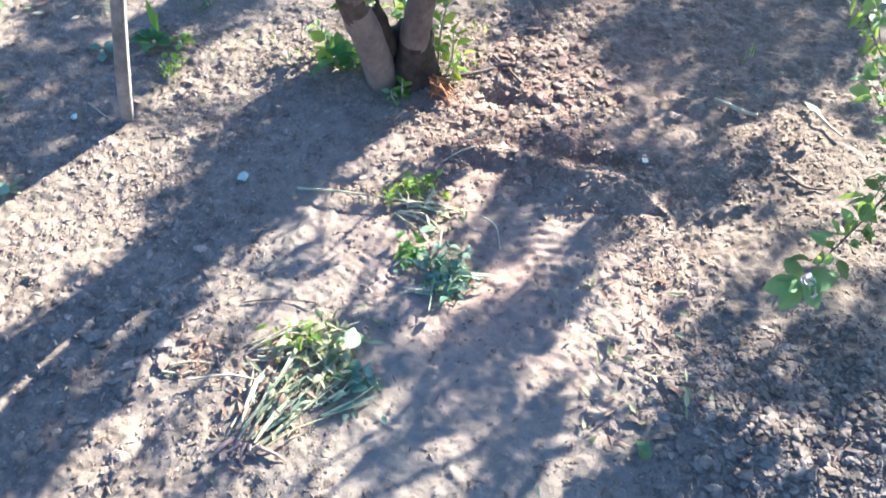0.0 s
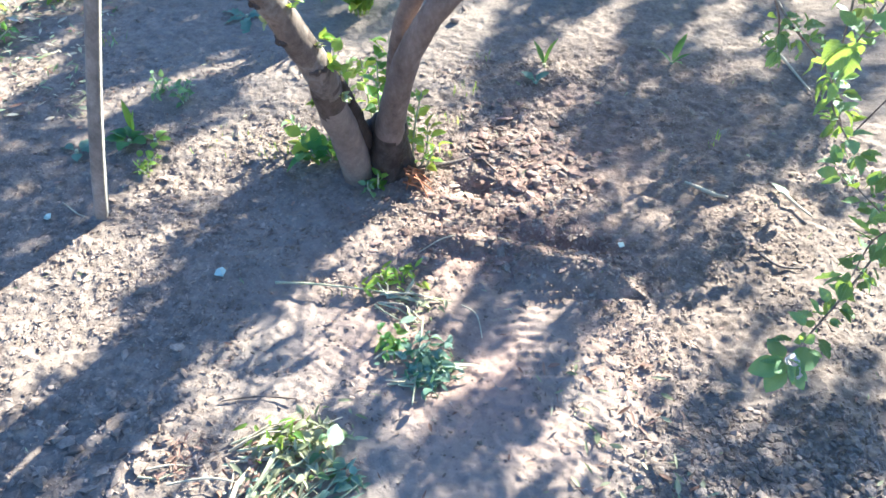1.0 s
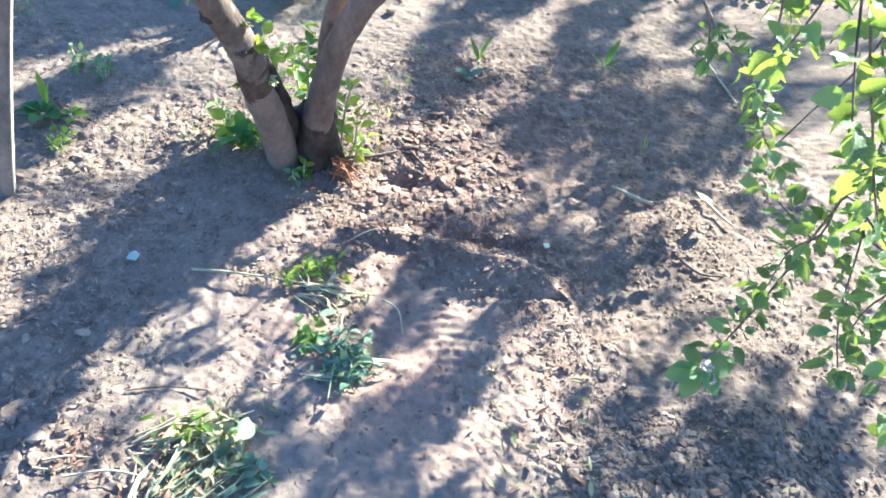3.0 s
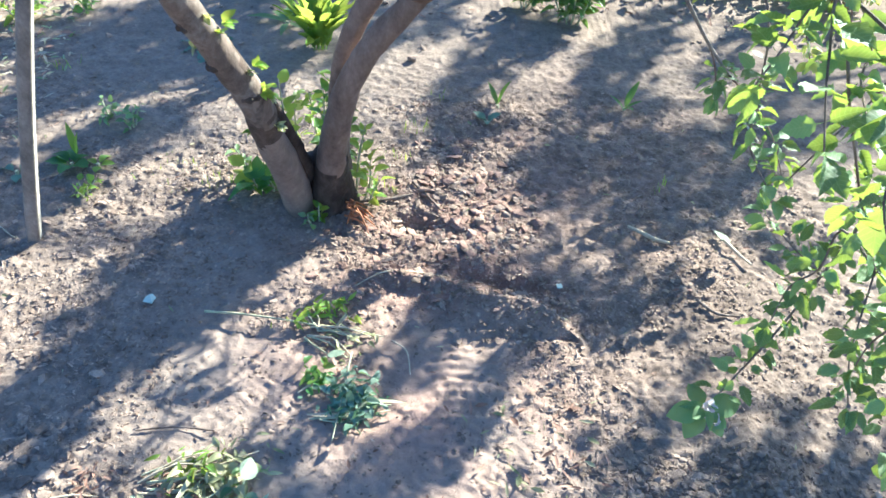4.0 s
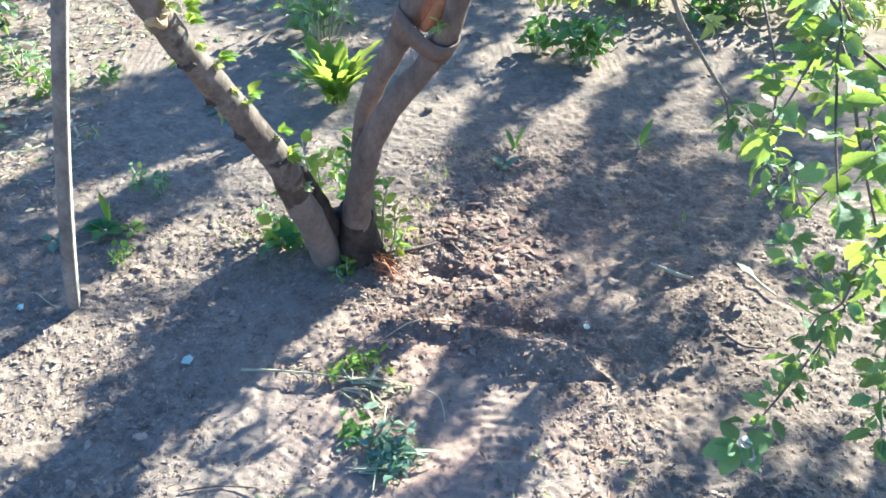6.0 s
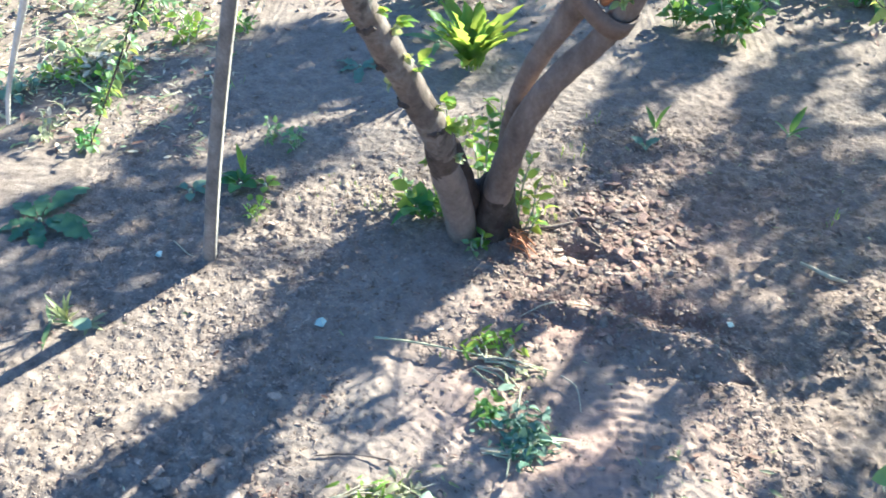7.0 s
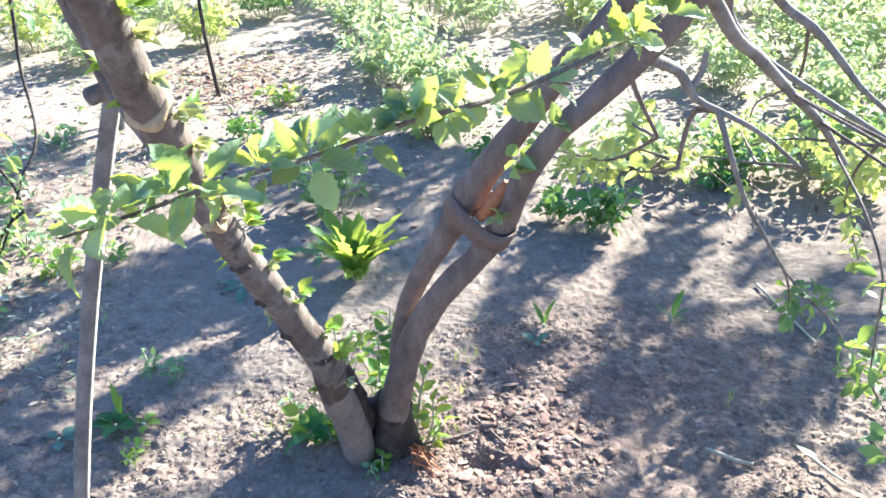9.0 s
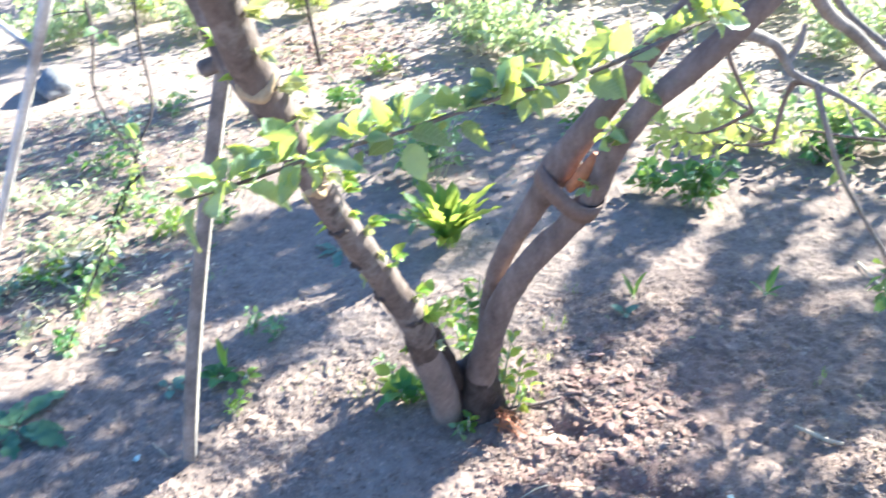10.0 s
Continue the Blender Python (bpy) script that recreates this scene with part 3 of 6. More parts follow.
tube(g_, RIGHT, RIGHT_R, 20, 0.018, 0.09, seed=2)
# darker foot, more so towards the crotch: dark bark plus painted shade
for k, face in enumerate(g_.f):
    c = sum((Vector(g_.v[i]) for i in face), Vector()) / len(face)
    g_.m[k] = 1 if c.z < 0.19 + 0.06 * noise.noise(c * 13) + 0.5 * (0.04 - c.x) else 0
part("stem", g_, [BARK, BARK_DARK], tree, "brown stem, foot dark from its bark and painted shade")

BACK = [(0.075, 2.04, 0.10), (0.07, 1.98, 0.30), (0.075, 1.94, 0.44), (0.107, 1.885, 0.602), (0.172, 1.845, 0.752), (0.222, 1.815, 0.866),
        (0.278, 1.785, 0.97), (0.337, 1.755, 1.072), (0.381, 1.735, 1.154), (0.451, 1.72, 1.242), (0.53, 1.73, 1.38), (0.60, 1.8, 1.75), (0.62, 2.0, 2.3)]
BACK_R = [0.030, 0.026, 0.023, 0.024, 0.028, 0.036, 0.027, 0.024, 0.023, 0.023, 0.022, 0.018, 0.010]
g_ = Geo()
tube(g_, BACK, BACK_R, 18, 0.018, 0.10, seed=3)
part("stem", g_, BARK, tree)

# root flare, and a dark fill that paints the shade in the crotch between the stems
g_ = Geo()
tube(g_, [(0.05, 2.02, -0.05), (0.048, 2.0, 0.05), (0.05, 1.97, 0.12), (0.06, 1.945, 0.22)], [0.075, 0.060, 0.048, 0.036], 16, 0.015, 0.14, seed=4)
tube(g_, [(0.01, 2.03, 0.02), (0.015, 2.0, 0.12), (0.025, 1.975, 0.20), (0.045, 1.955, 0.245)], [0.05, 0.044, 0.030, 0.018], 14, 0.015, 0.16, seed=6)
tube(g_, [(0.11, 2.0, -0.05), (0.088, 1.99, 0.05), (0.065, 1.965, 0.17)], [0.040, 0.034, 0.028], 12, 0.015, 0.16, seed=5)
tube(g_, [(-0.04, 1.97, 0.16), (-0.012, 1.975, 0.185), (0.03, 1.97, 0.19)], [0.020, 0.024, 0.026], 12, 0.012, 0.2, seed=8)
part("root_flare", g_, BARK_DARK, tree, "dark bark and painted shade in the trunk's crotch")
g_ = Geo()
rg = random.Random(17)
for k in range(13):
    a = rg.uniform(-1.9, 0.5)
    foot = Vector((0.095 + rg.uniform(-.015, .02), 1.945 + rg.uniform(-.03, .03), ground_z(0.095, 1.945) + rg.uniform(0.0, 0.045)))
    tip = foot + Vector((math.cos(a), math.sin(a), 0)) * rg.uniform(0.03, 0.085)
    tip.z = ground_z(tip.x, tip.y) + rg.uniform(0.002, 0.02)
    tube(g_, [foot, foot.lerp(tip, 0.5) + Vector((0, 0, 0.008)), tip], [0.0035, 0.003, 0.0012], 6, 0.012, 0.2, seed=k)
part("root_splinter", g_, RUST, tree, "orange-brown splintered roots at the trunk's foot")

# dead splinter of an old stem behind the left one
g_ = Geo()
tube(g_, [(-0.01, 2.02, 0.05), (-0.03, 1.93, 0.22), (-0.055, 1.86, 0.36), (-0.085, 1.79, 0.50)], [0.035, 0.026, 0.022, 0.012], 10, 0.02, 0.25, seed=9)
part("dead_stub", g_, BARK_DARK, tree, "narrow dark strip of dead bark")

# the fork of the left stem, its cut stub and its wounds
g_ = Geo()
tube(g_, [(-0.25, 1.44, 1.07), (-0.32, 1.55, 1.11), (-0.40, 1.65, 1.18), (-0.432, 1.66, 1.27), (-0.47, 1.66, 1.40), (-0.52, 1.7, 1.6), (-0.6, 1.8, 2.0)],
     [0.028, 0.028, 0.028, 0.027, 0.026, 0.024, 0.016], 14, 0.02, 0.1, seed=10)
part("limb", g_, BARK_OLD, tree)
g_ = Geo()
tube(g_, [(-0.40, 1.65, 1.17), (-0.432, 1.665, 1.155), (-0.455, 1.67, 1.145)], [0.017, 0.016, 0.017], 12, 0.015, 0.2, mat=0, cap=1, seed=11)
part("cut_stub", g_, [BARK_OLD, CUTWOOD], tree, "sawn branch stub with a tan end")


def ring_on(line, radii, i, extra, width, mat, name, arc=(0, 1), seed=0, label=""):
    """A collar of wood or bark round a stem, over a part of its girth."""
    a, b = Vector(line[i]), Vector(line[i + 1])
    d = (b - a).normalized()
    s = d.cross(Vector((0, -1, 0.3))).normalized()
    u = s.cross(d)
    r = (radii[i] + radii[i + 1]) / 2 + extra
    pts = []
    n = 14
    for k in range(n + 1):
        t = 2 * math.pi * (arc[0] + (arc[1] - arc[0]) * k / n)
        w = 0.25 * width * math.sin(t * 2 + seed)
        pts.append(a.lerp(b, 0.5) + (s * math.cos(t) + u * math.sin(t)) * r + d * w)
    geo = Geo()
    tube(geo, pts, [width * (0.34 + 0.08 * math.sin(k * 1.1 + seed)) * math.sin(math.pi * (0.12 + 0.76 * k / n)) ** 0.5 for k in range(n + 1)], 8, 0.008, 0.12, seed=seed)
    return part(name, geo, mat, tree, label)


ring_on(LEFT, LEFT_R, 11, -0.003, 0.030, CUTWOOD, "graft_ring", (-0.02, 0.52), 1.0, "tan callused wound ringing the stem")
ring_on(LEFT, LEFT_R, 9, -0.009, 0.05, CUTWOOD, "wound", (0.12, 0.36), 2.0, "tan peeled wound")
ring_on(LEFT, LEFT_R, 11, -0.002, 0.016, BARK_DARK, "bark_scar", (-0.1, 0.2), 3.0, "dark cracked scar")
ring_on(LEFT, LEFT_R, 5, -0.004, 0.030, BARK_DARK, "bark_scar", (0.08, 0.30), 4.0, "dark cracked scar")
ring_on(LEFT, LEFT_R, 6, -0.003, 0.030, BARK_DARK, "bark_scar", (0.32, 0.52), 5.0, "dark cracked scar")
ring_on(LEFT, LEFT_R, 7, -0.004, 0.032, BARK_DARK, "bark_scar", (0.34, 0.52), 6.0, "dark cracked scar")
ring_on(LEFT, LEFT_R, 8, -0.002, 0.024, BARK_DARK, "bark_scar", (0.2, 0.42), 7.0, "dark cracked scar")

# strap round the two right stems
axis = Vector((0.45, -0.22, 1.0)).normalized()
loop = [(0.180, 1.802, 0.842), (0.196, 1.775, 0.825), (0.230, 1.748, 0.805), (0.268, 1.731, 0.79), (0.294, 1.744, 0.79), (0.294, 1.775, 0.81),
        (0.258, 1.818, 0.845), (0.218, 1.842, 0.868), (0.186, 1.832, 0.86)]
g_ = Geo()
smooth_loop, _r = curve_points(loop + [loop[0]], [0.01] * 10, 0.012)
centre = sum((Vector(p) for p in loop), Vector()) / len(loop)
vv, ff = [], []
nn = len(smooth_loop) - 1
for i in range(nn):
    p = smooth_loop[i]
    out = p - centre
    out = (out - axis * out.dot(axis)).normalized()
    wob = 0.004 * math.sin(i * 0.7)
    for w, o in ((-0.021, 0), (0.021, 0), (0.021, 0.006), (-0.021, 0.006)):
        vv.append(p + axis * (w + wob) + out * o)
for i in range(nn):
    a, b = 4 * i, 4 * ((i + 1) % nn)
    ff += [(a + k, a + (k + 1) % 4, b + (k + 1) % 4, b + k) for k in range(4)]
g_.add(vv, ff)
part("strap", g_, STRAP, tree, "flat brown strap tying two stems")
g_ = Geo()
tube(g_, [(0.235, 1.77, 0.83), (0.262, 1.752, 0.875), (0.285, 1.745, 0.92)], [0.010, 0.016, 0.008], 12, 0.01, 0.3, seed=21)
part("wound", g_, RUST, tree, "raw red-brown wood between the stems")


def limb(pts, radii, mat=BARK_GREY, sides=10, seed=0.0, parent=tree):
    geo = Geo()
    line = tube(geo, pts, radii, sides, 0.025, 0.08, seed=seed)
    return part("limb", geo, mat, parent), line


def leafy_twig(pts, r0, r1, spacing, size, single, seed, start=0.0, cluster=1, parent=tree, mat=TWIG, leafmat=FOLIAGE, up=0.5, meshes=LEAF_MESHES):
    """A twig with leaves: each leaf an object, or all its leaves one mesh."""
    rg = random.Random(seed)
    geo = Geo()
    n = len(pts)
    line = tube(geo, pts, [r0 + (r1 - r0) * i / (n - 1) for i in range(n)], 6, 0.02, 0.12, seed=seed)
    tw = part("twig", geo, mat, parent)
    seats = spray(rg, line, spacing, size, start=start, cluster=cluster, up=up)
    d = (line[-1] - line[-2]).normalized()
    for _ in range(3):
        seats.append((line[-1], (d + Vector((rg.uniform(-.7, .7), rg.uniform(-.7, .7), rg.uniform(-.3, .7)))).normalized(), Vector((rg.uniform(-.5, .5), rg.uniform(-.5, .5), 1)), size))
    if single:
        leaf_objects(seats, rg, tw, meshes)
    else:
        part("foliage", joined_leaves(seats, rg), [leafmat], tw)
    return line


limb([(0.66, 1.60, 1.48), (0.52, 1.36, 1.60), (0.40, 1.20, 1.46), (0.465, 1.248, 1.348), (0.545, 1.31, 1.288), (0.64, 1.385, 1.212), (0.737, 1.46, 1.138), (0.859, 1.552, 1.019)],
     [0.0130, 0.0115, 0.0101, 0.0094, 0.0086, 0.0079, 0.0072, 0.0058], seed=31)
limb([(0.51, 1.66, 1.19), (0.594, 1.71, 1.145), (0.635, 1.72, 1.09), (0.707, 1.72, 1.053), (0.784, 1.72, 1.01), (0.881, 1.73, 0.934)],
     [0.0135, 0.0100, 0.0078, 0.0065, 0.0052, 0.0038], BARK_GREY, seed=32)
limb([(0.62, 1.72, 1.10), (0.645, 1.73, 1.14), (0.65, 1.735, 1.175)], [0.0075, 0.0068, 0.0055], BARK_GREY, 8, seed=33)
limb([(0.685, 1.72, 1.063), (0.717, 1.69, 0.97), (0.773, 1.71, 0.866), (0.85, 1.74, 0.76), (0.923, 1.78, 0.666), (1.003, 1.81, 0.576)],
     [0.0070, 0.0058, 0.0052, 0.0046, 0.0040, 0.0032], seed=34)
limb([(0.66, 1.62, 1.45), (0.66, 1.70, 1.30), (0.702, 1.75, 1.219), (0.782, 1.75, 1.148), (0.899, 1.75, 1.077), (1.063, 1.75, 0.982)],
     [0.0128, 0.0104, 0.0080, 0.0072, 0.0064, 0.0048], seed=35)
limb([(0.74, 1.62, 1.62), (0.80, 1.85, 1.34), (0.882, 1.95, 1.218), (0.97, 1.95, 1.157), (1.051, 1.95, 1.081), (1.12, 1.96, 1.015), (1.21, 1.98, 0.95)],
     [0.0122, 0.0115, 0.0108, 0.0101, 0.0086, 0.0072, 0.0058], seed=36)
limb([(0.50, 1.68, 1.19), (0.554, 1.88, 1.109), (0.579, 1.90, 1.048), (0.642, 1.90, 0.938)], [0.0080, 0.0064, 0.0056, 0.0040], TWIG, 7, seed=37)
limb([(0.69, 1.73, 1.06), (0.741, 1.96, 0.977), (0.734, 1.98, 0.91), (0.728, 1.98, 0.834)], [0.0080, 0.0072, 0.0064, 0.0048], TWIG, 7, seed=38)

# pale bare branch that hangs at the side
limb([(-0.55, 1.73, 1.75), (-0.42, 1.40, 1.82), (-0.36, 1.10, 1.62), (-0.40, 1.075, 1.47), (-0.47, 1.115, 1.35), (-0.555, 1.157, 1.21), (-0.63, 1.20, 1.09), (-0.75, 1.27, 0.90), (-0.80, 1.30, 0.80)],
     [0.009, 0.0085, 0.008, 0.007, 0.0065, 0.006, 0.0055, 0.004, 0.003], BARK_PALE, 9, seed=40)
limb([(-0.468, 1.113, 1.36), (-0.50, 1.14, 1.371), (-0.53, 1.17, 1.378)], [0.0045, 0.004, 0.003], BARK_PALE, 7, seed=41)
# leafy twig that crosses in front of the stems
g_ = Geo()
tube(g_, [(0.57, 1.63, 1.29), (0.42, 1.32, 1.375), (0.32, 1.09, 1.405), (0.221, 0.978, 1.398), (0.149, 0.938, 1.383), (0.111, 0.917, 1.378), (0.051, 0.883, 1.377), (-0.031, 0.838, 1.367),
          (-0.095, 0.803, 1.364), (-0.149, 0.773, 1.357), (-0.197, 0.746, 1.353)], [0.0040, 0.0036, 0.0032, 0.0028, 0.0025, 0.0023, 0.0022, 0.0020, 0.0018, 0.0016, 0.0010], 7, 0.015, 0.12, seed=141)
front_twig = part("twig", g_, TWIG, tree, "thin leafy twig with pale young leaves")
rg = random.Random(141)
for at, count, size in (((0.32, 1.09, 1.405), 6, 0.036), ((0.255, 0.996, 1.406), 8, 0.034), ((0.215, 0.975, 1.398), 5, 0.030), ((0.16, 0.944, 1.385), 5, 0.028), ((0.118, 0.921, 1.38), 7, 0.030),
                        ((0.075, 0.897, 1.378), 5, 0.028), ((0.045, 0.88, 1.377), 8, 0.031), ((0.008, 0.86, 1.37), 6, 0.028), ((-0.036, 0.836, 1.367), 9, 0.031), ((-0.07, 0.817, 1.366), 6, 0.026),
                        ((-0.112, 0.793, 1.362), 9, 0.030), ((-0.135, 0.78, 1.359), 3, 0.030), ((-0.166, 0.764, 1.356), 6, 0.034), ((-0.185, 0.753, 1.354), 3, 0.030)):
    seats = []
    for k in range(int(count * 2.4)):
        a = 2.4 * k + rg.uniform(-.5, .5)
        lift = rg.choice((1.5, 1.1, 0.7, 0.4, 0.15, -0.3, -0.8))
        axis = Vector((math.cos(a) - 0.15, math.sin(a) * 0.9, lift)).normalized()
        seats.append((Vector(at) + axis * 0.004, axis, Vector((rg.uniform(-.8, .8), rg.uniform(-1.0, .3), 0.7)), size * rg.uniform(0.5, 1.2)))
    leaf_objects(seats, rg, front_twig, DOWNY_MESHES)
# drooping branch with a blossom at its tip, and its neighbours
limb([(1.21, 1.98, 0.95), (1.42, 1.98, 0.82), (1.52, 1.80, 0.64), (1.30, 1.50, 0.50)], [0.007, 0.0065, 0.006, 0.005], TWIG, 7, 39)
leafy_twig([(1.30, 1.50, 0.50), (1.10, 1.31, 0.40), (0.98, 1.20, 0.34), (0.88, 1.115, 0.31), (0.803, 1.048, 0.298)], 0.0035, 0.0015, 0.034, 0.038, True, 42, cluster=4)
leafy_twig([(1.30, 1.50, 0.50), (1.20, 1.30, 0.42), (1.10, 1.13, 0.36), (1.06, 1.02, 0.33)], 0.003, 0.0014, 0.036, 0.040, True, 43, start=0.1, cluster=6)
leafy_twig([(1.30, 1.50, 0.50), (1.29, 1.30, 0.46), (1.32, 1.10, 0.38)], 0.0035, 0.0016, 0.05, 0.044, True, 44, start=0.1, cluster=6)
leafy_twig([(1.08, 1.28, 0.42), (1.02, 1.33, 0.46), (0.97, 1.38, 0.50)], 0.0025, 0.0013, 0.03, 0.040, True, 47, cluster=5)
leafy_twig([(1.48, 1.88, 0.74), (1.33, 1.72, 0.60), (1.20, 1.64, 0.50), (1.12, 1.60, 0.42)], 0.0035, 0.0016, 0.05, 0.044, True, 48, start=0.1, cluster=7)
leafy_twig([(1.40, 1.64, 0.57), (1.38, 1.45, 0.66), (1.25, 1.36, 0.62), (1.15, 1.38, 0.56)], 0.0035, 0.0016, 0.05, 0.044, True, 49, start=0.1, cluster=7)
leafy_twig([(0.64, 1.385, 1.212), (0.78, 1.16, 1.15), (0.72, 1.065, 1.075), (0.675, 1.035, 1.0)], 0.003, 0.0014, 0.04, 0.042, True, 45, start=0.45, cluster=5)
leafy_twig([(0.737, 1.46, 1.138), (0.80, 1.17, 1.09), (0.82, 1.03, 0.96), (0.88, 1.0, 0.82), (0.95, 1.0, 0.70)], 0.003, 0.0014, 0.045, 0.048, True, 46, start=0.38, cluster=5)
leafy_twig([(1.003, 1.81, 0.576), (1.08, 1.86, 0.50), (1.15, 1.88, 0.43), (1.22, 1.90, 0.34), (1.30, 1.92, 0.20)], 0.003, 0.0014, 0.032, 0.044, True, 40, cluster=4)
leafy_twig([(0.923, 1.78, 0.666), (0.96, 1.80, 0.60), (1.0, 1.84, 0.50)], 0.003, 0.0015, 0.04, 0.040, True, 50, cluster=3)
leafy_twig([(1.42, 1.98, 0.82), (1.40, 1.75, 0.90), (1.32, 1.55, 0.88), (1.25, 1.42, 0.80)], 0.0035, 0.0016, 0.045, 0.046, True, 51, start=0.1, cluster=8)
leafy_twig([(1.21, 1.98, 0.95), (1.28, 1.75, 0.98), (1.22, 1.52, 0.98), (1.12, 1.40, 0.92)], 0.0035, 0.0016, 0.045, 0.046, True, 52, start=0.2, cluster=8)
leafy_twig([(1.42, 1.98, 0.82), (1.55, 2.1, 0.80), (1.62, 2.05, 0.70), (1.60, 1.95, 0.55)], 0.0035, 0.0016, 0.045, 0.048, True, 53, start=0.1, cluster=6)
leafy_twig([(1.55, 2.1, 0.80), (1.50, 1.9, 0.95), (1.42, 1.7, 1.02), (1.30, 1.58, 1.0)], 0.0035, 0.0016, 0.04, 0.05, True, 54, start=0.1, cluster=8)
leafy_twig([(1.42, 1.98, 0.82), (1.44, 1.8, 0.70), (1.36, 1.62, 0.62), (1.27, 1.55, 0.60)], 0.0035, 0.0016, 0.04, 0.046, True, 55, start=0.1, cluster=7)
leafy_twig([(1.40, 1.64, 0.57), (1.44, 1.45, 0.55), (1.42, 1.28, 0.50), (1.34, 1.16, 0.50)], 0.0035, 0.0016, 0.04, 0.048, True, 56, start=0.1, cluster=6)
# twigs of the same branch nearer the path, with larger leaves
NEAR_TWIGS = [
        ([(0.64, 1.385, 1.212), (0.75, 1.12, 1.16), (0.752, 1.051, 1.094), (0.737, 0.98, 1.037), (0.727, 0.911, 0.981)], 0.052, 2),
        ([(0.80, 1.17, 1.09), (0.85, 1.0, 1.06), (0.817, 0.909, 1.01), (0.782, 0.841, 0.957), (0.771, 0.767, 0.932)], 0.055, 2),
        ([(0.82, 1.52, 1.05), (0.79, 1.36, 1.02), (0.803, 1.294, 0.939), (0.817, 1.288, 0.827), (0.834, 1.281, 0.728), (0.872, 1.217, 0.67)], 0.036, 3),
        ([(0.95, 1.0, 0.70), (0.922, 1.077, 0.716), (0.917, 1.079, 0.627), (0.90, 1.107, 0.561), (0.891, 1.103, 0.472)], 0.042, 4)]
NEAR_TWIGS += [
        ([(1.20, 1.30, 0.42), (1.05, 1.02, 0.64), (0.991, 0.95, 0.639), (0.982, 0.967, 0.567), (0.987, 0.976, 0.501)], 0.042, 4),
        ([(1.20, 1.30, 0.42), (1.04, 0.98, 0.62), (0.992, 0.897, 0.592), (0.978, 0.849, 0.541), (0.969, 0.797, 0.497)], 0.042, 4),
        ([(0.78, 1.16, 1.15), (0.861, 1.119, 1.031), (0.83, 1.059, 1.002), (0.816, 0.99, 0.983)], 0.046, 2)]
for k, (p, size, cl) in enumerate(NEAR_TWIGS):
    leafy_twig(p, 0.0028, 0.0013, 0.040, size, True, 160 + k, start=0.42, cluster=cl)
# low leafy boughs behind
LOW_BOUGHS = [[(0.73, 1.98, 0.83), (0.76, 2.25, 0.70), (0.60, 2.5, 0.60)], [(0.64, 1.90, 0.94), (0.62, 2.2, 0.76), (0.52, 2.52, 0.68)],
                       [(0.73, 1.98, 0.84), (0.86, 2.3, 0.70), (0.98, 2.55, 0.56)], [(0.881, 1.73, 0.934), (0.98, 2.1, 0.78), (1.01, 2.5, 0.62), (1.27, 2.72, 0.38)],
                       [(1.063, 1.75, 0.982), (1.25, 2.1, 0.75), (1.38, 2.3, 0.55), (1.50, 2.35, 0.33)], [(1.21, 1.98, 0.95), (1.4, 2.2, 0.76), (1.46, 2.32, 0.60)],
                       [(0.86, 2.3, 0.70), (0.80, 2.5, 0.66), (0.76, 2.62, 0.55)]]
LOW_BOUGHS += [[(1.15, 1.9, 0.9), (1.12, 2.2, 0.8), (1.10, 2.4, 0.70)], [(0.96, 1.95, 1.16), (1.15, 2.3, 0.92), (1.2, 2.6, 0.75), (1.3, 2.8, 0.55)],
                       [(1.06, 1.75, 0.98), (1.24, 1.95, 0.86), (1.38, 2.1, 0.72), (1.46, 2.15, 0.55)],
                       [(0.98, 2.1, 0.78), (1.1, 2.45, 0.72), (1.2, 2.7, 0.66)], [(0.64, 1.90, 0.94), (0.72, 2.3, 0.82), (0.86, 2.6, 0.74)], [(1.38, 2.3, 0.55), (1.55, 2.6, 0.55), (1.75, 2.8, 0.5)]]
# lit foliage copy, so these leaves look sunlit
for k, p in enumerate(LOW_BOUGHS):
    leafy_twig(p, 0.005, 0.002, 0.024, 0.042, False, 60 + k, start=0.45, cluster=3, leafmat=FOLIAGE_LIT)

# small fresh tufts on the bark
def bud_tuft(at, toward, count, size, mat, seed):
    rg = random.Random(seed)
    geo = Geo()
    for _ in range(count):
        v, f = rg.choice(LEAF_SHAPES)
        ax = Vector(toward) + Vector((rg.uniform(-.6, .6), rg.uniform(-.7, .7), rg.uniform(-.3, .9)))
        geo.add(place(v, at, ax, (rg.uniform(-1, 1), rg.uniform(-1, 1), 1), size * rg.uniform(0.7, 1.2)), f)
    part("bud_tuft", geo, [mat], tree, "small fresh leaf tuft")


for k, (i, sgn) in enumerate(((6, 1), (7, 1), (8, 1), (8, -1), (9, 1), (9, 1), (10, -1), (11, 1), (12, -1), (13, 1))):
    bud_tuft(Vector(LEFT[i]) + Vector((LEFT_R[i] * sgn * 0.95, 0.01, 0.015 + 0.03 * (k == 5))), (sgn, 0, 0.3), 6, 0.03, LETTUCE, 600 + k)
rg = random.Random(31)
for k in range(20):
    i = 4 + k * 0.5
    lo, f = int(i), i - int(i)
    c = Vector(LEFT[lo]).lerp(Vector(LEFT[lo + 1]), min(1, max(0, f + rg.uniform(-.2, .2))))
    side = 1 if k % 5 else -1
    bud_tuft(c + Vector((LEFT_R[lo] * 0.8 * side, -LEFT_R[lo] * rg.uniform(0.1, 0.6), 0.01)), (0.8 * side, -0.5, 0.3), rg.randint(4, 8), rg.uniform(0.018, 0.034), TUFT if k % 3 else LETTUCE, 640 + k)
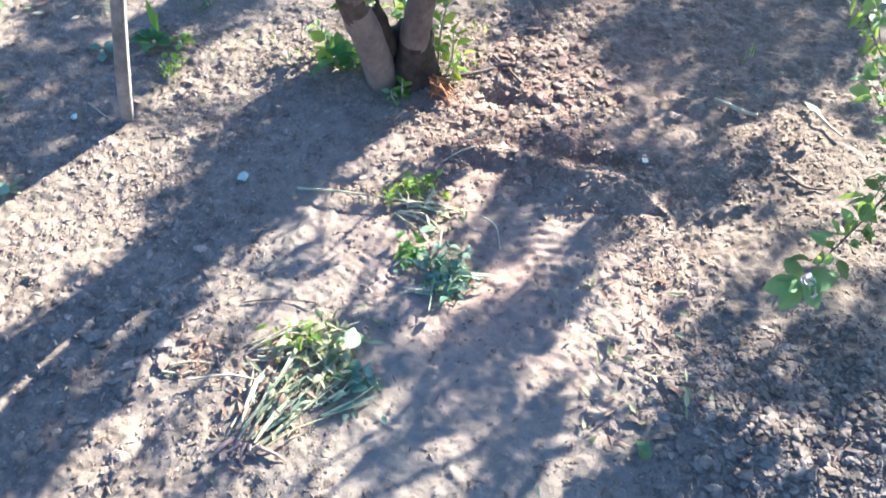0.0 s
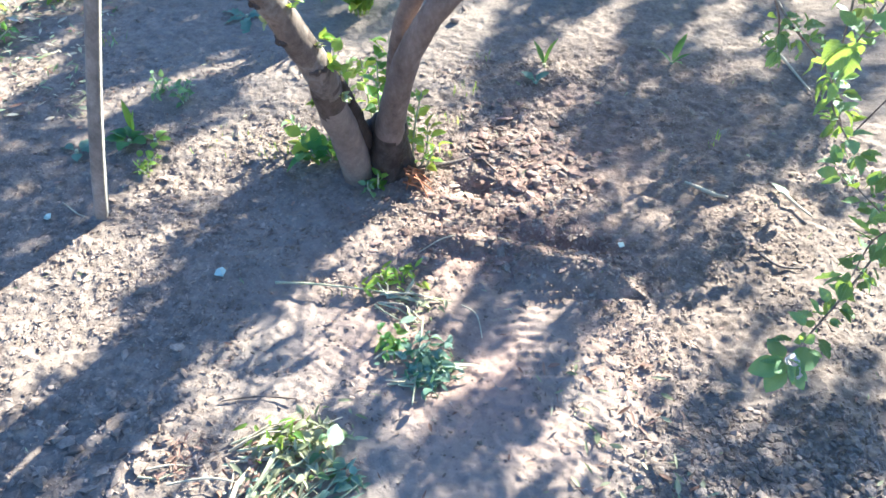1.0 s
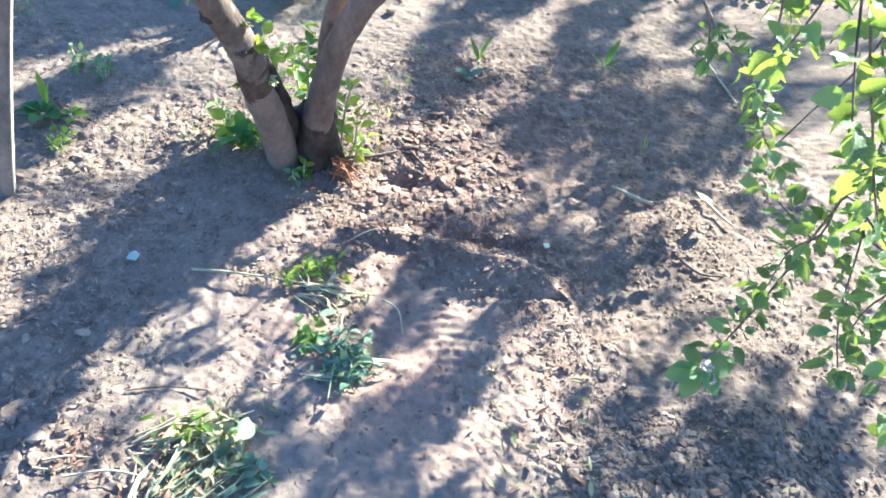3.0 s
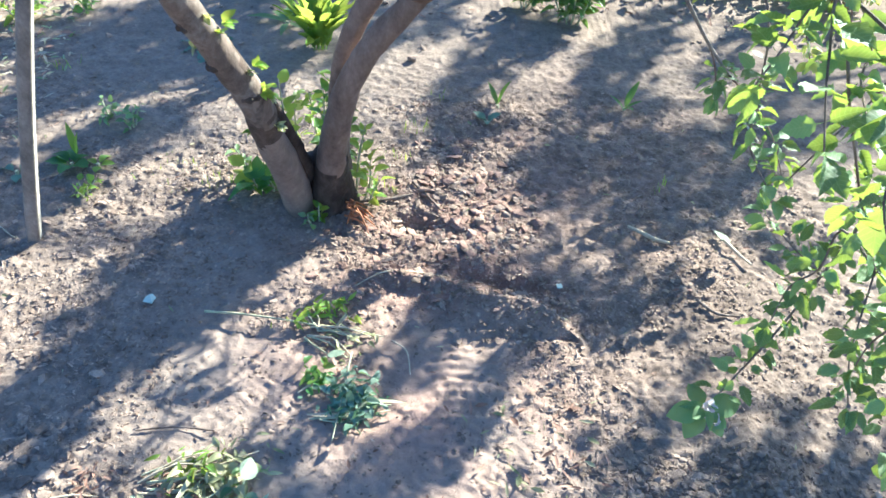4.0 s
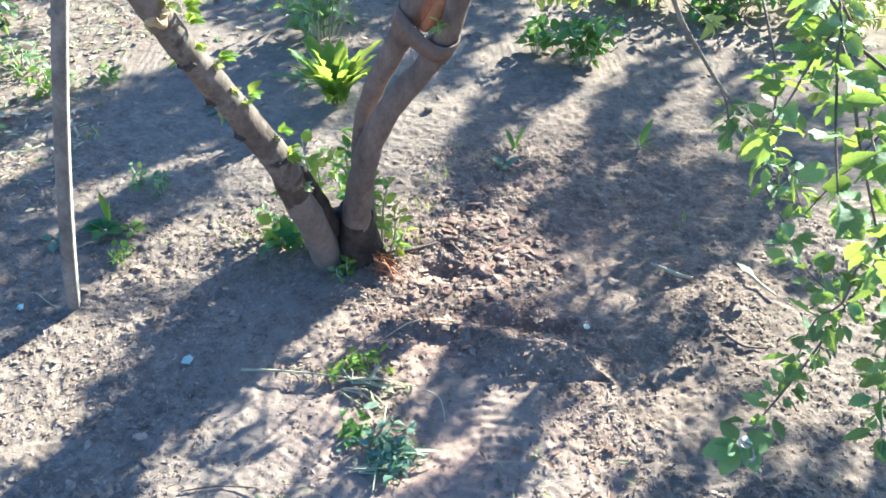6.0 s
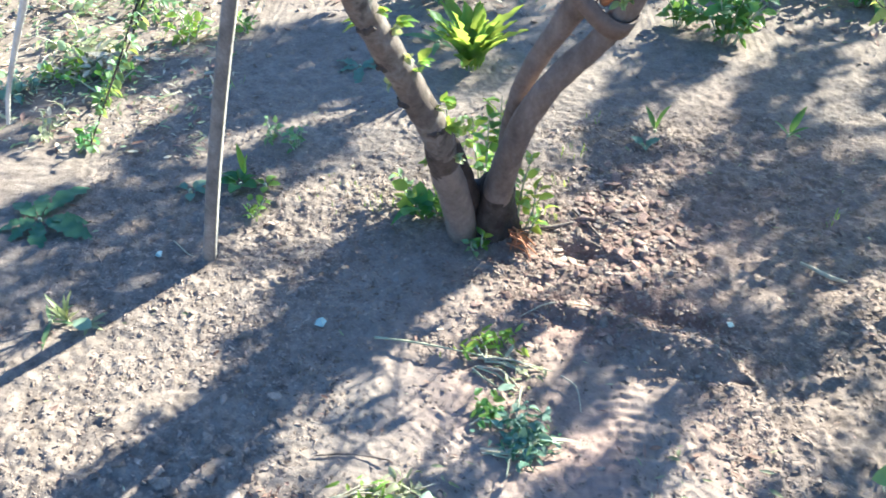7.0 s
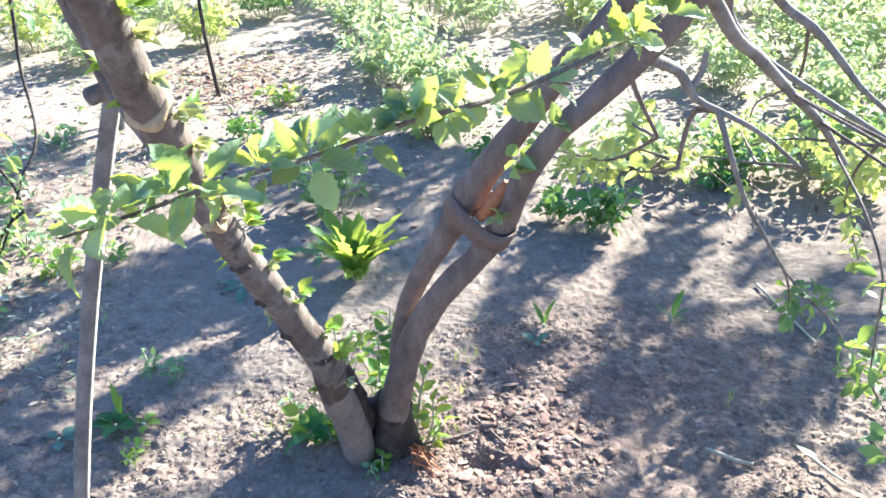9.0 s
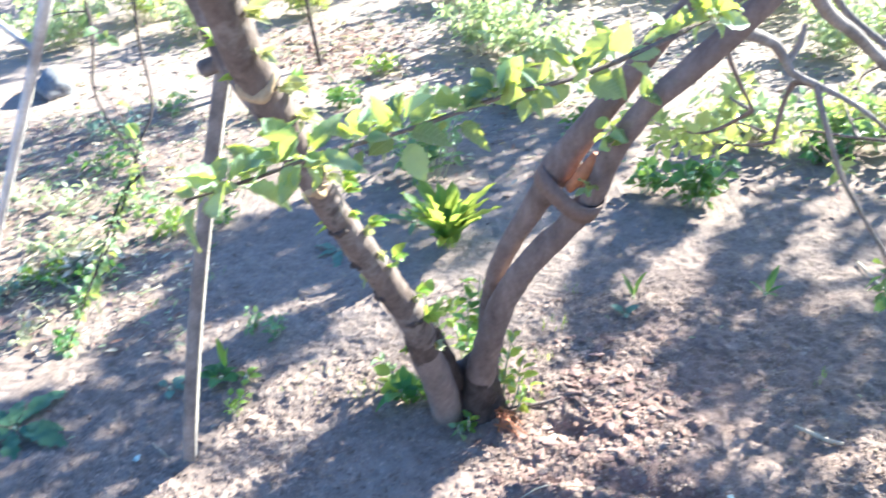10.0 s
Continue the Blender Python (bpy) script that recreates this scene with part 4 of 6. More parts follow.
for k, i in enumerate((7, 8, 8, 9)):
    bud_tuft(Vector(RIGHT[i]) + Vector((-0.02, -0.03, 0.02 + 0.03 * (k == 2))), (0.1, -0.6, 0), 6, 0.034, FOLIAGE, 620 + k)


def sucker(at, tall, lean, leaves, size, seed, leafmat=FOLIAGE):
    """A shoot from the foot of the trunk."""
    rg = random.Random(seed)
    x, y = at
    z = ground_z(x, y) - 0.01
    top = Vector((x + lean[0], y + lean[1], z + tall))
    geo = Geo()
    line = tube(geo, [(x, y, z), Vector((x, y, z)).lerp(top, 0.5) + Vector((rg.uniform(-.01, .01), 0, 0)), top], [0.004, 0.003, 0.0015], 6, 0.02)
    stem = part("sucker", geo, STALK, tree)
    seats = spray(rg, line, tall / leaves, size, spread=0.9, up=0.6, start=0.12, cluster=2)
    part("foliage", joined_leaves(seats, rg), [leafmat], stem)


sucker((0.115, 2.03), 0.25, (0.025, -0.01), 8, 0.042, 1, LETTUCE)
sucker((0.135, 2.0), 0.17, (0.02, -0.02), 6, 0.042, 2, LETTUCE)
sucker((0.15, 1.99), 0.10, (0.03, -0.01), 5, 0.034, 3, LETTUCE)
sucker((-0.155, 2.05), 0.075, (-0.02, -0.03), 4, 0.062, 4, WEED)
sucker((-0.17, 2.07), 0.10, (-0.03, 0.0), 4, 0.050, 5, LETTUCE)
sucker((-0.125, 2.05), 0.07, (-0.01, -0.02), 4, 0.048, 6, WEED)
sucker((-0.21, 2.12), 0.10, (-0.03, 0.02), 6, 0.032, 15, FOLIAGE)
sucker((-0.11, 2.08), 0.10, (0.0, 0.0), 5, 0.036, 14, LETTUCE)
sucker((-0.07, 2.16), 0.33, (-0.03, -0.02), 9, 0.042, 7, LETTUCE)
sucker((-0.05, 2.2), 0.24, (-0.02, 0.0), 6, 0.036, 8, FOLIAGE_LIT)
sucker((0.02, 2.2), 0.29, (0.0, -0.03), 9, 0.046, 9, WEED)
sucker((0.045, 2.22), 0.34, (0.01, -0.02), 10, 0.05, 10, LETTUCE)
sucker((0.0, 2.25), 0.24, (-0.03, 0.0), 8, 0.042, 11, LETTUCE)
sucker((0.07, 2.2), 0.22, (0.01, -0.02), 8, 0.046, 16, WEED)
sucker((0.015, 1.92), 0.075, (0.0, -0.02), 4, 0.028, 12, LETTUCE)
sucker((-0.005, 1.905), 0.05, (-0.01, -0.01), 3, 0.028, 13)

# blossom at the tip of the drooping branch, with its ring of broad leaves
blossom = thing("apple_blossom", "white apple blossom with broad leaves at a branch tip", "blossom", at=(0.80, 1.045, 0.298))
tip = Vector((0.80, 1.045, 0.298))
rg = random.Random(5)
for fl, (dx, dy, dz) in enumerate(((0, -0.012, 0.012), (0.014, -0.018, -0.02))):
    g_ = Geo()
    pet = leaf_shape(0.019, 0.017, 0.35, -0.5, stalk=0.05, n=4, seed=fl)
    for k in range(5):
        a = 2 * math.pi * k / 5 + fl
        g_.add(place(pet[0], tip + Vector((dx, dy, dz)), (math.cos(a), math.sin(a) - 0.3, 0.5), (-math.cos(a), -math.sin(a) - 0.4, 0.8)), pet[1])
    part("flower", g_, [PETAL], blossom)
for dx, dy, dz, nx_, ny_, s in ((-1, -0.1, -0.1, -.2, -.5, 0.062), (1, 0.1, 0.15, .2, -.5, 0.066), (0.5, -0.7, -0.3, .2, -.4, 0.052), (-0.7, -0.7, -0.5, -.3, -.4, 0.058),
                               (0.9, -0.5, -0.4, .3, -.5, 0.05), (-.3, .8, .3, 0, -.3, 0.05)):
    g_ = Geo()
    shp = leaf_shape(1, 0.72, 0.15, 0.2, seed=int(s * 1000), wave=0.05, stalk=0.15)
    g_.add(place(shp[0], tip + Vector((0, 0, -0.004)), (dx, dy, dz), (nx_, ny_, 1), s), shp[1])
    part("leaf", g_, [LEAF], blossom)

# ---- prop stake ----
stake = thing("wooden_stake", "rough grey-brown wooden prop leaning against the tree", "stake", at=(-0.738, 1.845, 0.0))
STAKE_LINE = [(-0.742 + 0.224 * z + 0.047 * z * z, 1.843 - 0.12 * z, z) for z in (-0.08, 0.02, 0.2, 0.4, 0.6, 0.8, 1.0, 1.16)]
g_ = Geo()
line, _r = curve_points(STAKE_LINE, [1.0] * 8, 0.02)
vv, ff, sides = [], [], 20
for i, p in enumerate(line):
    thick = 0.0178 - 0.002 * i / len(line)
    for k in range(sides):
        a = 2 * math.pi * k / sides
        # squared section, turned so its narrow right face shows as the sunlit rim
        r = thick * (abs(math.cos(a)) ** 5 + abs(math.sin(a)) ** 5) ** -0.2 * (1 + 0.03 * noise.noise(Vector((k * 0.9, i * 0.25, 3))))
        b = a + 0.06
        vv.append((p.x + r * math.cos(b), p.y + r * math.sin(b), p.z))
for i in range(len(line) - 1):
    ff += [(i * sides + k, i * sides + (k + 1) % sides, (i + 1) * sides + (k + 1) % sides, (i + 1) * sides + k) for k in range(sides)]
g_.add(vv, ff)
# faces along the right edge take the pale painted rim colour
g_.m = [2 if k % sides in (sides - 2, sides - 1, 0, 1) else 0 for k in range(len(ff))]
g_.add(vv[-sides:], [tuple(range(sides))], 1)
part("pole", g_, [STAKE, CUTWOOD, STAKE_RIM], stake, "squared pole with a painted sunlit edge")
g_ = Geo()
tube(g_, [(-0.515, 1.73, 0.90), (-0.498, 1.715, 0.908)], [0.012, 0.007], 8, 0.006, 0.2, seed=51)
part("knot", g_, STAKE, stake)

# ---- young tree at the side, with hanging twigs ----
sapling = thing("young_tree", "young pale-barked fruit tree with thin hanging twigs", "tree", at=(-2.35, 3.05, 0.0))
g_ = Geo()
tube(g_, [(-2.35, 3.06, -0.05), (-2.33, 3.05, 0.15), (-2.28, 3.02, 0.43), (-2.24, 3.0, 0.66), (-2.2, 3.0, 0.84), (-2.15, 2.99, 0.97), (-1.95, 2.95, 1.5), (-1.6, 2.93, 1.95)],
     [0.024, 0.021, 0.019, 0.018, 0.017, 0.016, 0.013, 0.008], 10, 0.03, 0.1, seed=70)
part("trunk", g_, BARK_GREY, sapling)
g_ = Geo()
tube(g_, [(-1.6, 2.93, 1.95), (-1.2, 2.8, 1.45), (-1.072, 2.65, 1.0), (-1.041, 2.498, 0.831), (-0.994, 2.428, 0.754), (-0.916, 2.36, 0.677), (-0.888, 2.315, 0.628)],
     [0.008, 0.006, 0.005, 0.0042, 0.0036, 0.0034, 0.0028], 7, 0.03, 0.15, seed=72)
part("limb", g_, BARK_DARK, sapling, "thin dark hanging twig")
g_ = Geo()
tube(g_, [(-1.6, 2.93, 1.95), (-1.0, 2.72, 1.35), (-0.907, 2.564, 0.905), (-0.866, 2.448, 0.776), (-0.893, 2.387, 0.708)], [0.008, 0.006, 0.0046, 0.0038, 0.0028], 7, 0.03, 0.15, seed=73)
part("limb", g_, BARK_DARK, sapling, "thin dark hanging twig")
for k, p in enumerate(([(-0.888, 2.315, 0.628), (-0.941, 2.272, 0.58), (-1.0, 2.134, 0.426), (-1.064, 1.99, 0.266)], [(-0.893, 2.387, 0.708), (-0.925, 2.283, 0.592), (-0.98, 2.19, 0.46), (-1.05, 2.08, 0.34)])):
    leafy_twig(p, 0.005, 0.002, 0.018, 0.026, False, 80 + k, cluster=2, parent=sapling, mat=BARK_DARK)
for k, p in enumerate(([(-1.041, 2.498, 0.831), (-0.99, 2.46, 0.80), (-0.95, 2.44, 0.74)], [(-1.07, 2.65, 1.0), (-1.0, 2.55, 0.96)], [(-0.98, 2.7, 1.2), (-0.85, 2.5, 1.1)],
                       [(-1.07, 2.65, 1.0), (-1.16, 2.62, 1.0), (-1.22, 2.6, 0.96)])):
    leafy_twig(p, 0.003, 0.0015, 0.05, 0.045, False, 84 + k, parent=sapling)

# ---- weeds ----
BLADE = [leaf_shape(1, 0.26, 0.3, 0.25, stalk=0.1, n=6, wave=0.05, seed=s) for s in (11, 12, 13)]
OVAL = LEAF_SHAPES
NARROW = [leaf_shape(1, 0.15, 0.4, 0.2, stalk=0.05, n=6, wave=0.04, seed=s) for s in (31, 32, 33)]


def rosette(name, label, at, count, length, rise, shapes, mat, seed, category="weed", group="weeds on the soil"):
    """Leaves from one root; rise 0 lies flat, 1 stands up. Each leaf is a part."""
    rg = random.Random(seed)
    x, y = at
    z = ground_z(x, y)
    th = thing(name, label, category, group, at=(x, y, z))
    g0 = Geo()
    tube(g0, [(x, y, z - 0.02), (x, y, z + 0.012)], [0.008, 0.005], 7, 0.01)
    part("root_crown", g0, STALK, th)
    for k in range(count):
        a = 2.4 * k + rg.uniform(-0.3, 0.3)
        r = rise * rg.uniform(0.55, 1.15)
        off = 0.005 * math.sqrt(k) if count > 16 else 0.0
        x, y = at[0] + off * math.cos(a), at[1] + off * math.sin(a)
        ax = Vector((math.cos(a), math.sin(a), 0)) * max(0.15, 1 - r) + Vector((0, 0, r + 0.1))
        g = Geo()
        v, f = rg.choice(shapes)
        g.add(place(v, (x, y, z + 0.004), ax, (-math.cos(a) * r, -math.sin(a) * r, 1.1 - r * 0.7), length * rg.uniform(0.6, 1.1)), f)
        part("leaf", g, [mat], th)
    return th


def leafy_weed(name, label, at, stems, tall, wide, size, mat, seed, group="weeds on the soil", leaves=7):
    """A bushy weed: several stems, each with its leaves as one mesh under it."""
    rg = random.Random(seed)
    x, y = at
    z = ground_z(x, y)
    th = thing(name, label, "weed", group, at=(x, y, z))
    for k in range(stems):
        a = 2.4 * k + rg.uniform(-.4, .4)
        r = wide * math.sqrt((k + 0.3) / stems)
        foot = Vector((x + 0.25 * r * math.cos(a), y + 0.25 * r * math.sin(a), z - 0.01))
        top = Vector((x + r * math.cos(a), y + r * math.sin(a), z + tall * rg.uniform(0.6, 1.05)))
        g = Geo()
        line = tube(g, [foot, foot.lerp(top, 0.5) + Vector((0, 0, 0.15 * tall)), top], [0.0035, 0.003, 0.0015], 5, 0.03)
        st = part("stem", g, STALK, th)
        seats = spray(rg, line, (top - foot).length / leaves, size, spread=1.0, up=0.35, start=0.2, cluster=1)
        part("foliage", joined_leaves(seats, rg), [mat], st)
    return th


rosette("wild_lettuce", "bright green upright lettuce-like weed on bare soil", (-0.045, 2.93), 44, 0.215, 1.0, [leaf_shape(1, wd, 0.45, cu, tip=1.7, stalk=0.10, n=12, wave=0.2, seed=int(wd * 100), teeth=0.05) for wd, cu in ((0.20, 0.15), (0.24, 0.35), (0.27, 0.25), (0.22, 0.6))], LETTUCE, 1)
leafy_weed("broadleaf_weed", "grey-green bushy weed on bare soil", (-0.13, 3.55), 18, 0.34, 0.27, 0.065, GREYGREEN, 2)
leafy_weed("broadleaf_weed", "dark green bushy weed on bare soil", (0.95, 3.22), 11, 0.20, 0.14, 0.062, WEED, 3)
leafy_weed("broadleaf_weed", "dark green bushy weed on bare soil", (0.78, 3.34), 6, 0.15, 0.09, 0.05, WEED, 4)
rosette("seedling", "small pale green seedling in the soil", (0.54, 2.47), 5, 0.045, 0.5, OVAL, BLUEGREEN, 5)
rosette("seedling", "upright bright green seedling blade", (0.585, 2.57), 2, 0.10, 0.9, BLADE, WEED, 6)
rosette("seedling", "upright bright green seedling blade", (1.03, 2.57), 4, 0.10, 0.75, BLADE, WEED, 7)
rosette("seedling", "upright bright green seedling blade", (-0.727, 2.215), 2, 0.125, 1.1, [leaf_shape(1, 0.22, 0.3, 0.1, stalk=0.1, n=6, wave=0.05, seed=14)], LETTUCE, 8)
rosette("broadleaf_weed", "low dark green weed spreading on the soil", (-0.735, 2.18), 7, 0.062, 0.3, OVAL, WEED, 9)
rosette("seedling", "flat bright yellow-green weed leaves on the soil", (-0.655, 2.17), 4, 0.055, 0.2, OVAL, LETTUCE, 10)
rosette("seedling", "flat blue-green weed leaves on the soil", (-0.882, 2.14), 4, 0.06, 0.08, OVAL, BLUEGREEN, 11)
leafy_weed("small_weed", "thin pale green weed on the soil", (-0.602, 2.38), 4, 0.085, 0.05, 0.026, GREYGREEN, 12)
leafy_weed("small_weed", "thin grey-green weed on the soil", (-0.69, 2.45), 3, 0.05, 0.06, 0.024, GREYGREEN, 13)
leafy_weed("small_weed", "thin yellow-green weed on the soil", (-0.66, 2.04), 4, 0.035, 0.05, 0.024, LETTUCE, 14)
rosette("dandelion", "small yellowing upright dandelion tuft on the soil", (-1.045, 1.58), 13, 0.085, 0.9, NARROW, TUFT, 15)
rosette("dandelion", "green dandelion leaves flat on the soil", (-1.085, 1.575), 4, 0.09, 0.1, NARROW, GREYGREEN, 16)
rosette("dandelion", "small wilting dandelion leaves on the soil", (-0.985, 1.57), 6, 0.05, 0.25, BLADE, WILT, 26)
rosette("burdock", "dull blue-green toothed rosette flat on the soil", (-1.275, 1.965), 8, 0.165, 0.1, [leaf_shape(1, 0.36, 0.25, 0.3, stalk=0.12, n=14, wave=0.12, seed=sd, teeth=0.07, tip=1.3) for sd in (44, 45, 46)], BURDOCK, 17)
rosette("burdock", "pale blue-green toothed weed flat on the soil", (-0.46, 2.91), 5, 0.115, 0.12, [leaf_shape(1, 0.3, 0.3, 0.35, stalk=0.1, n=12, wave=0.2, seed=sd, teeth=0.08) for sd in (47, 48)], BLUEGREEN, 18)
rosette("burdock", "dark green narrow-leaved weed flat on the soil", (-0.18, 3.12), 7, 0.13, 0.2, BLADE, GREYGREEN, 19)
for k, (x, y, n, tall, wide, size, mat) in enumerate(((-1.15, 3.09, 6, 0.10, 0.09, 0.038, LETTUCE), (-1.55, 3.0, 5, 0.09, 0.18, 0.036, BUSH), (-1.33, 2.68, 5, 0.08, 0.16, 0.034, WEED),
                                                      (-1.45, 2.42, 4, 0.05, 0.12, 0.03, WILT), (-1.7, 3.35, 6, 0.1, 0.24, 0.04, BUSH), (-1.5, 2.78, 5, 0.07, 0.1, 0.032, LETTUCE),
                                                      (-1.28, 2.36, 3, 0.05, 0.08, 0.03, WEED), (-0.95, 3.2, 3, 0.06, 0.08, 0.034, WEED), (-1.9, 2.8, 7, 0.1, 0.26, 0.042, BUSH),
                                                      (-1.62, 2.68, 5, 0.06, 0.12, 0.036, BLUEGREEN), (-1.35, 3.3, 6, 0.08, 0.16, 0.036, GREYGREEN), (-1.62, 3.7, 7, 0.1, 0.2, 0.04, WEED),
                                                      (-1.75, 4.1, 6, 0.1, 0.2, 0.045, BLUEGREEN), (-1.5, 4.4, 5, 0.09, 0.14, 0.045, GREYGREEN))):
    leafy_weed("broadleaf_weed", "low leafy green weed among dry litter", (x, y), n, tall, wide, size, mat, 30 + k)


def grass(tufts, seed):
    rg = random.Random(seed)
    g = Geo()
    for x, y, blades, tall in tufts:
        z = ground_z(x, y)
        for _ in range(blades):
            a = rg.uniform(0, 6.28)
            v, f = leaf_shape(1, 0.07, 0.3, rg.uniform(0.1, 0.6), stalk=0, n=4, seed=rg.randint(0, 99))
            px, py = x + rg.uniform(-.04, .04), y + rg.uniform(-.03, .03)
            g.add(place(v, (px, py, z - 0.006), (math.cos(a) * 0.6, math.sin(a) * 0.6, 1), (math.cos(a), math.sin(a), 0.3), tall * rg.uniform(0.5, 1.1)), f)
    return solo("grass", g, [LETTUCE], "thin young grass in the soil", "grass", kind="stuff")


grass(((-0.38, 2.18, 6, 0.03), (-0.45, 2.22, 5, 0.03), (-0.33, 2.12, 6, 0.035), (-0.50, 2.14, 5, 0.03), (0.24, 2.25, 12, 0.04), (0.30, 2.40, 12, 0.04), (0.20, 2.06, 8, 0.05),
       (-0.28, 2.08, 8, 0.04), (-0.42, 2.08, 4, 0.03), (0.36, 2.62, 8, 0.03), (1.05, 2.12, 6, 0.05), (-0.9, 2.75, 8, 0.05)), 200)

# ---- pulled-up weeds lying on the soil ----
def pulled_weeds(name, label, at, heading, length, wide, stalks, leaves, leafmat, seed, size=0.035, tall=0.05, leaf_u=0.15, blades=0):
    rg = random.Random(seed)
    x, y = at
    z = ground_z(x, y)
    th = thing(name, label, "weeds", at=(x, y, z))
    h = math.radians(heading)
    fw, sd = Vector((math.cos(h), math.sin(h), 0)), Vector((-math.sin(h), math.cos(h), 0))
    for _ in range(stalks):
        off = rg.uniform(-1, 1)
        a = Vector((x, y, 0)) - fw * length * 0.5 * rg.uniform(0.8, 1.1) + sd * wide * 0.35 * off
        b = Vector((x, y, 0)) + fw * length * 0.5 * rg.uniform(0.2, 1.0) + sd * wide * 0.6 * (off + rg.uniform(-.4, .4))
        m = a.lerp(b, 0.5) + sd * rg.uniform(-.02, .02)
        for q, up in ((a, 0.006), (m, tall * rg.uniform(0.2, 0.9)), (b, tall * rg.uniform(0.1, 0.6))):
            q.z = ground_z(q.x, q.y) + up
        g = Geo()
        tube(g, [a, m, b], [0.0028, 0.0024, 0.0014], 5, 0.03)
        part("stalk", g, rg.choice((STALK, STRAW) if leaves > 12 else (STRAW,)), th)
    for _ in range(blades):
        off = rg.uniform(-1, 1)
        a = Vector((x, y, 0)) - fw * length * 0.5 * rg.uniform(0.1, 1.05) + sd * wide * 0.5 * off
        b = a + fw * length * rg.uniform(0.4, 0.8) + sd * wide * (0.5 * off + rg.uniform(-.4, .4))
        m = a.lerp(b, 0.5) + sd * rg.uniform(-.014, .014)
        hs = (0.012, tall * rg.uniform(0.3, 1.1), tall * rg.uniform(0.1, 0.8))
        for q, up in zip((a, m, b), hs):
            q.z = ground_z(q.x, q.y) + up
        ln, _q = curve_points([a, m, b], [1, 1, 1], 0.035)
        half, roll = rg.uniform(0.003, 0.007), rg.uniform(-0.7, 0.7)
        vv, ff = [], []
        for i, q in enumerate(ln):
            wd = half * math.sin(math.pi * min(0.97, 0.15 + 0.83 * i / (len(ln) - 1)))
            s2 = (sd * math.cos(roll) + Vector((0, 0, 1)) * math.sin(roll)) * wd
            vv += [q - s2, q + Vector((0, 0, -wd * 0.5)), q + s2]
            if i:
                k = 3 * i
                ff += [(k - 3, k - 2, k + 1, k), (k - 2, k - 1, k + 2, k + 1)]
        gb = Geo()
        gb.add(vv, ff)
        part("blade", gb, rg.choice((BLUEGREEN, WILT, STRAW, WILT, STALK)), th)
    g = Geo()
    for _ in range(leaves):
        u, w = rg.gauss(leaf_u, 0.32 if leaf_u < 0.3 else 0.2), rg.gauss(0, 0.4)
        p = Vector((x, y, 0)) + fw * length * 0.6 * u + sd * wide * w
        p.z = ground_z(p.x, p.y) + tall * rg.uniform(0.1, 0.9)
        v, f = rg.choice(LEAF_SHAPES + BLADE if size > 0.03 or leafmat in (BLUEGREEN, WEED) else LEAF_SHAPES[3:] + BLADE)
        g.add(place(v, p, (rg.uniform(-1, 1), rg.uniform(-1, 1), rg.uniform(-.3, .5)), (rg.uniform(-.8, .8), rg.uniform(-.8, .8), 1), size * rg.uniform(0.6, 1.4)), f)
    part("foliage", g, [leafmat, GREYGREEN], th)
    return th


heap = pulled_weeds("pulled_weeds", "heap of pulled wilting weeds with long stalks on the soil", (-0.20, 0.955), 50, 0.26, 0.085, 3, 50, WILT, 1, 0.022, 0.028, 0.15, 17)
pulled_weeds("pulled_weeds", "dry brown leaf litter caught in the weed heap", (-0.23, 0.98), 60, 0.28, 0.11, 2, 90, LITTER, 22, 0.020, 0.026, 0.0)
pulled_weeds("pulled_weeds", "pale dry weed scraps in the heap", (-0.22, 0.98), 60, 0.26, 0.10, 2, 50, PALELEAF, 24, 0.016, 0.028, 0.0)
pulled_weeds("pulled_weeds", "wilted weed tops lying on the soil", (-0.175, 1.085), 12, 0.24, 0.07, 6, 165, WILT, 2, 0.028, 0.03)
pulled_weeds("pulled_weeds", "fresh yellow-green weed leaves on the heap", (-0.215, 1.10), 12, 0.16, 0.055, 3, 24, LETTUCE, 23, 0.030, 0.035)
pulled_weeds("pulled_weeds", "dull green leaves over the weed heap", (-0.13, 1.04), 25, 0.20, 0.09, 1, 20, GREYGREEN, 26, 0.026, 0.03)
pulled_weeds("pulled_weeds", "blue-green wilting weed leaves beside the heap", (-0.09, 0.99), 40, 0.16, 0.09, 4, 36, BLUEGREEN, 21, 0.026, 0.022, blades=3)
pulled_weeds("pulled_weeds", "fresh blue-green pulled weeds lying on the soil", (0.115, 1.275), 15, 0.19, 0.09, 3, 150, BLUEGREEN, 3, 0.024, 0.035, blades=2)
pulled_weeds("pulled_weeds", "dark green pulled weeds tangled on the soil", (0.12, 1.28), 15, 0.18, 0.085, 2, 45, BURDOCK, 31, 0.024, 0.035)
pulled_weeds("pulled_weeds", "fresh green pulled weeds lying on the soil", (0.035, 1.345), 60, 0.09, 0.06, 3, 34, WEED, 6, 0.024, 0.03)
pulled_weeds("pulled_weeds", "small clump of pulled weeds with dry stalks", (0.05, 1.55), 100, 0.10, 0.10, 4, 60, LETTUCE, 4, 0.026, 0.035)
pulled_weeds("pulled_weeds", "dry pulled stalks lying on the soil", (0.10, 1.475), -20, 0.18, 0.08, 9, 26, WILT, 5, 0.024, 0.02)
pulled_weeds("pulled_weeds", "dry brown weed litter lying on the soil", (-0.42, 1.06), 10, 0.13, 0.09, 2, 46, LITTER, 8, 0.018, 0.014)
g_ = Geo()
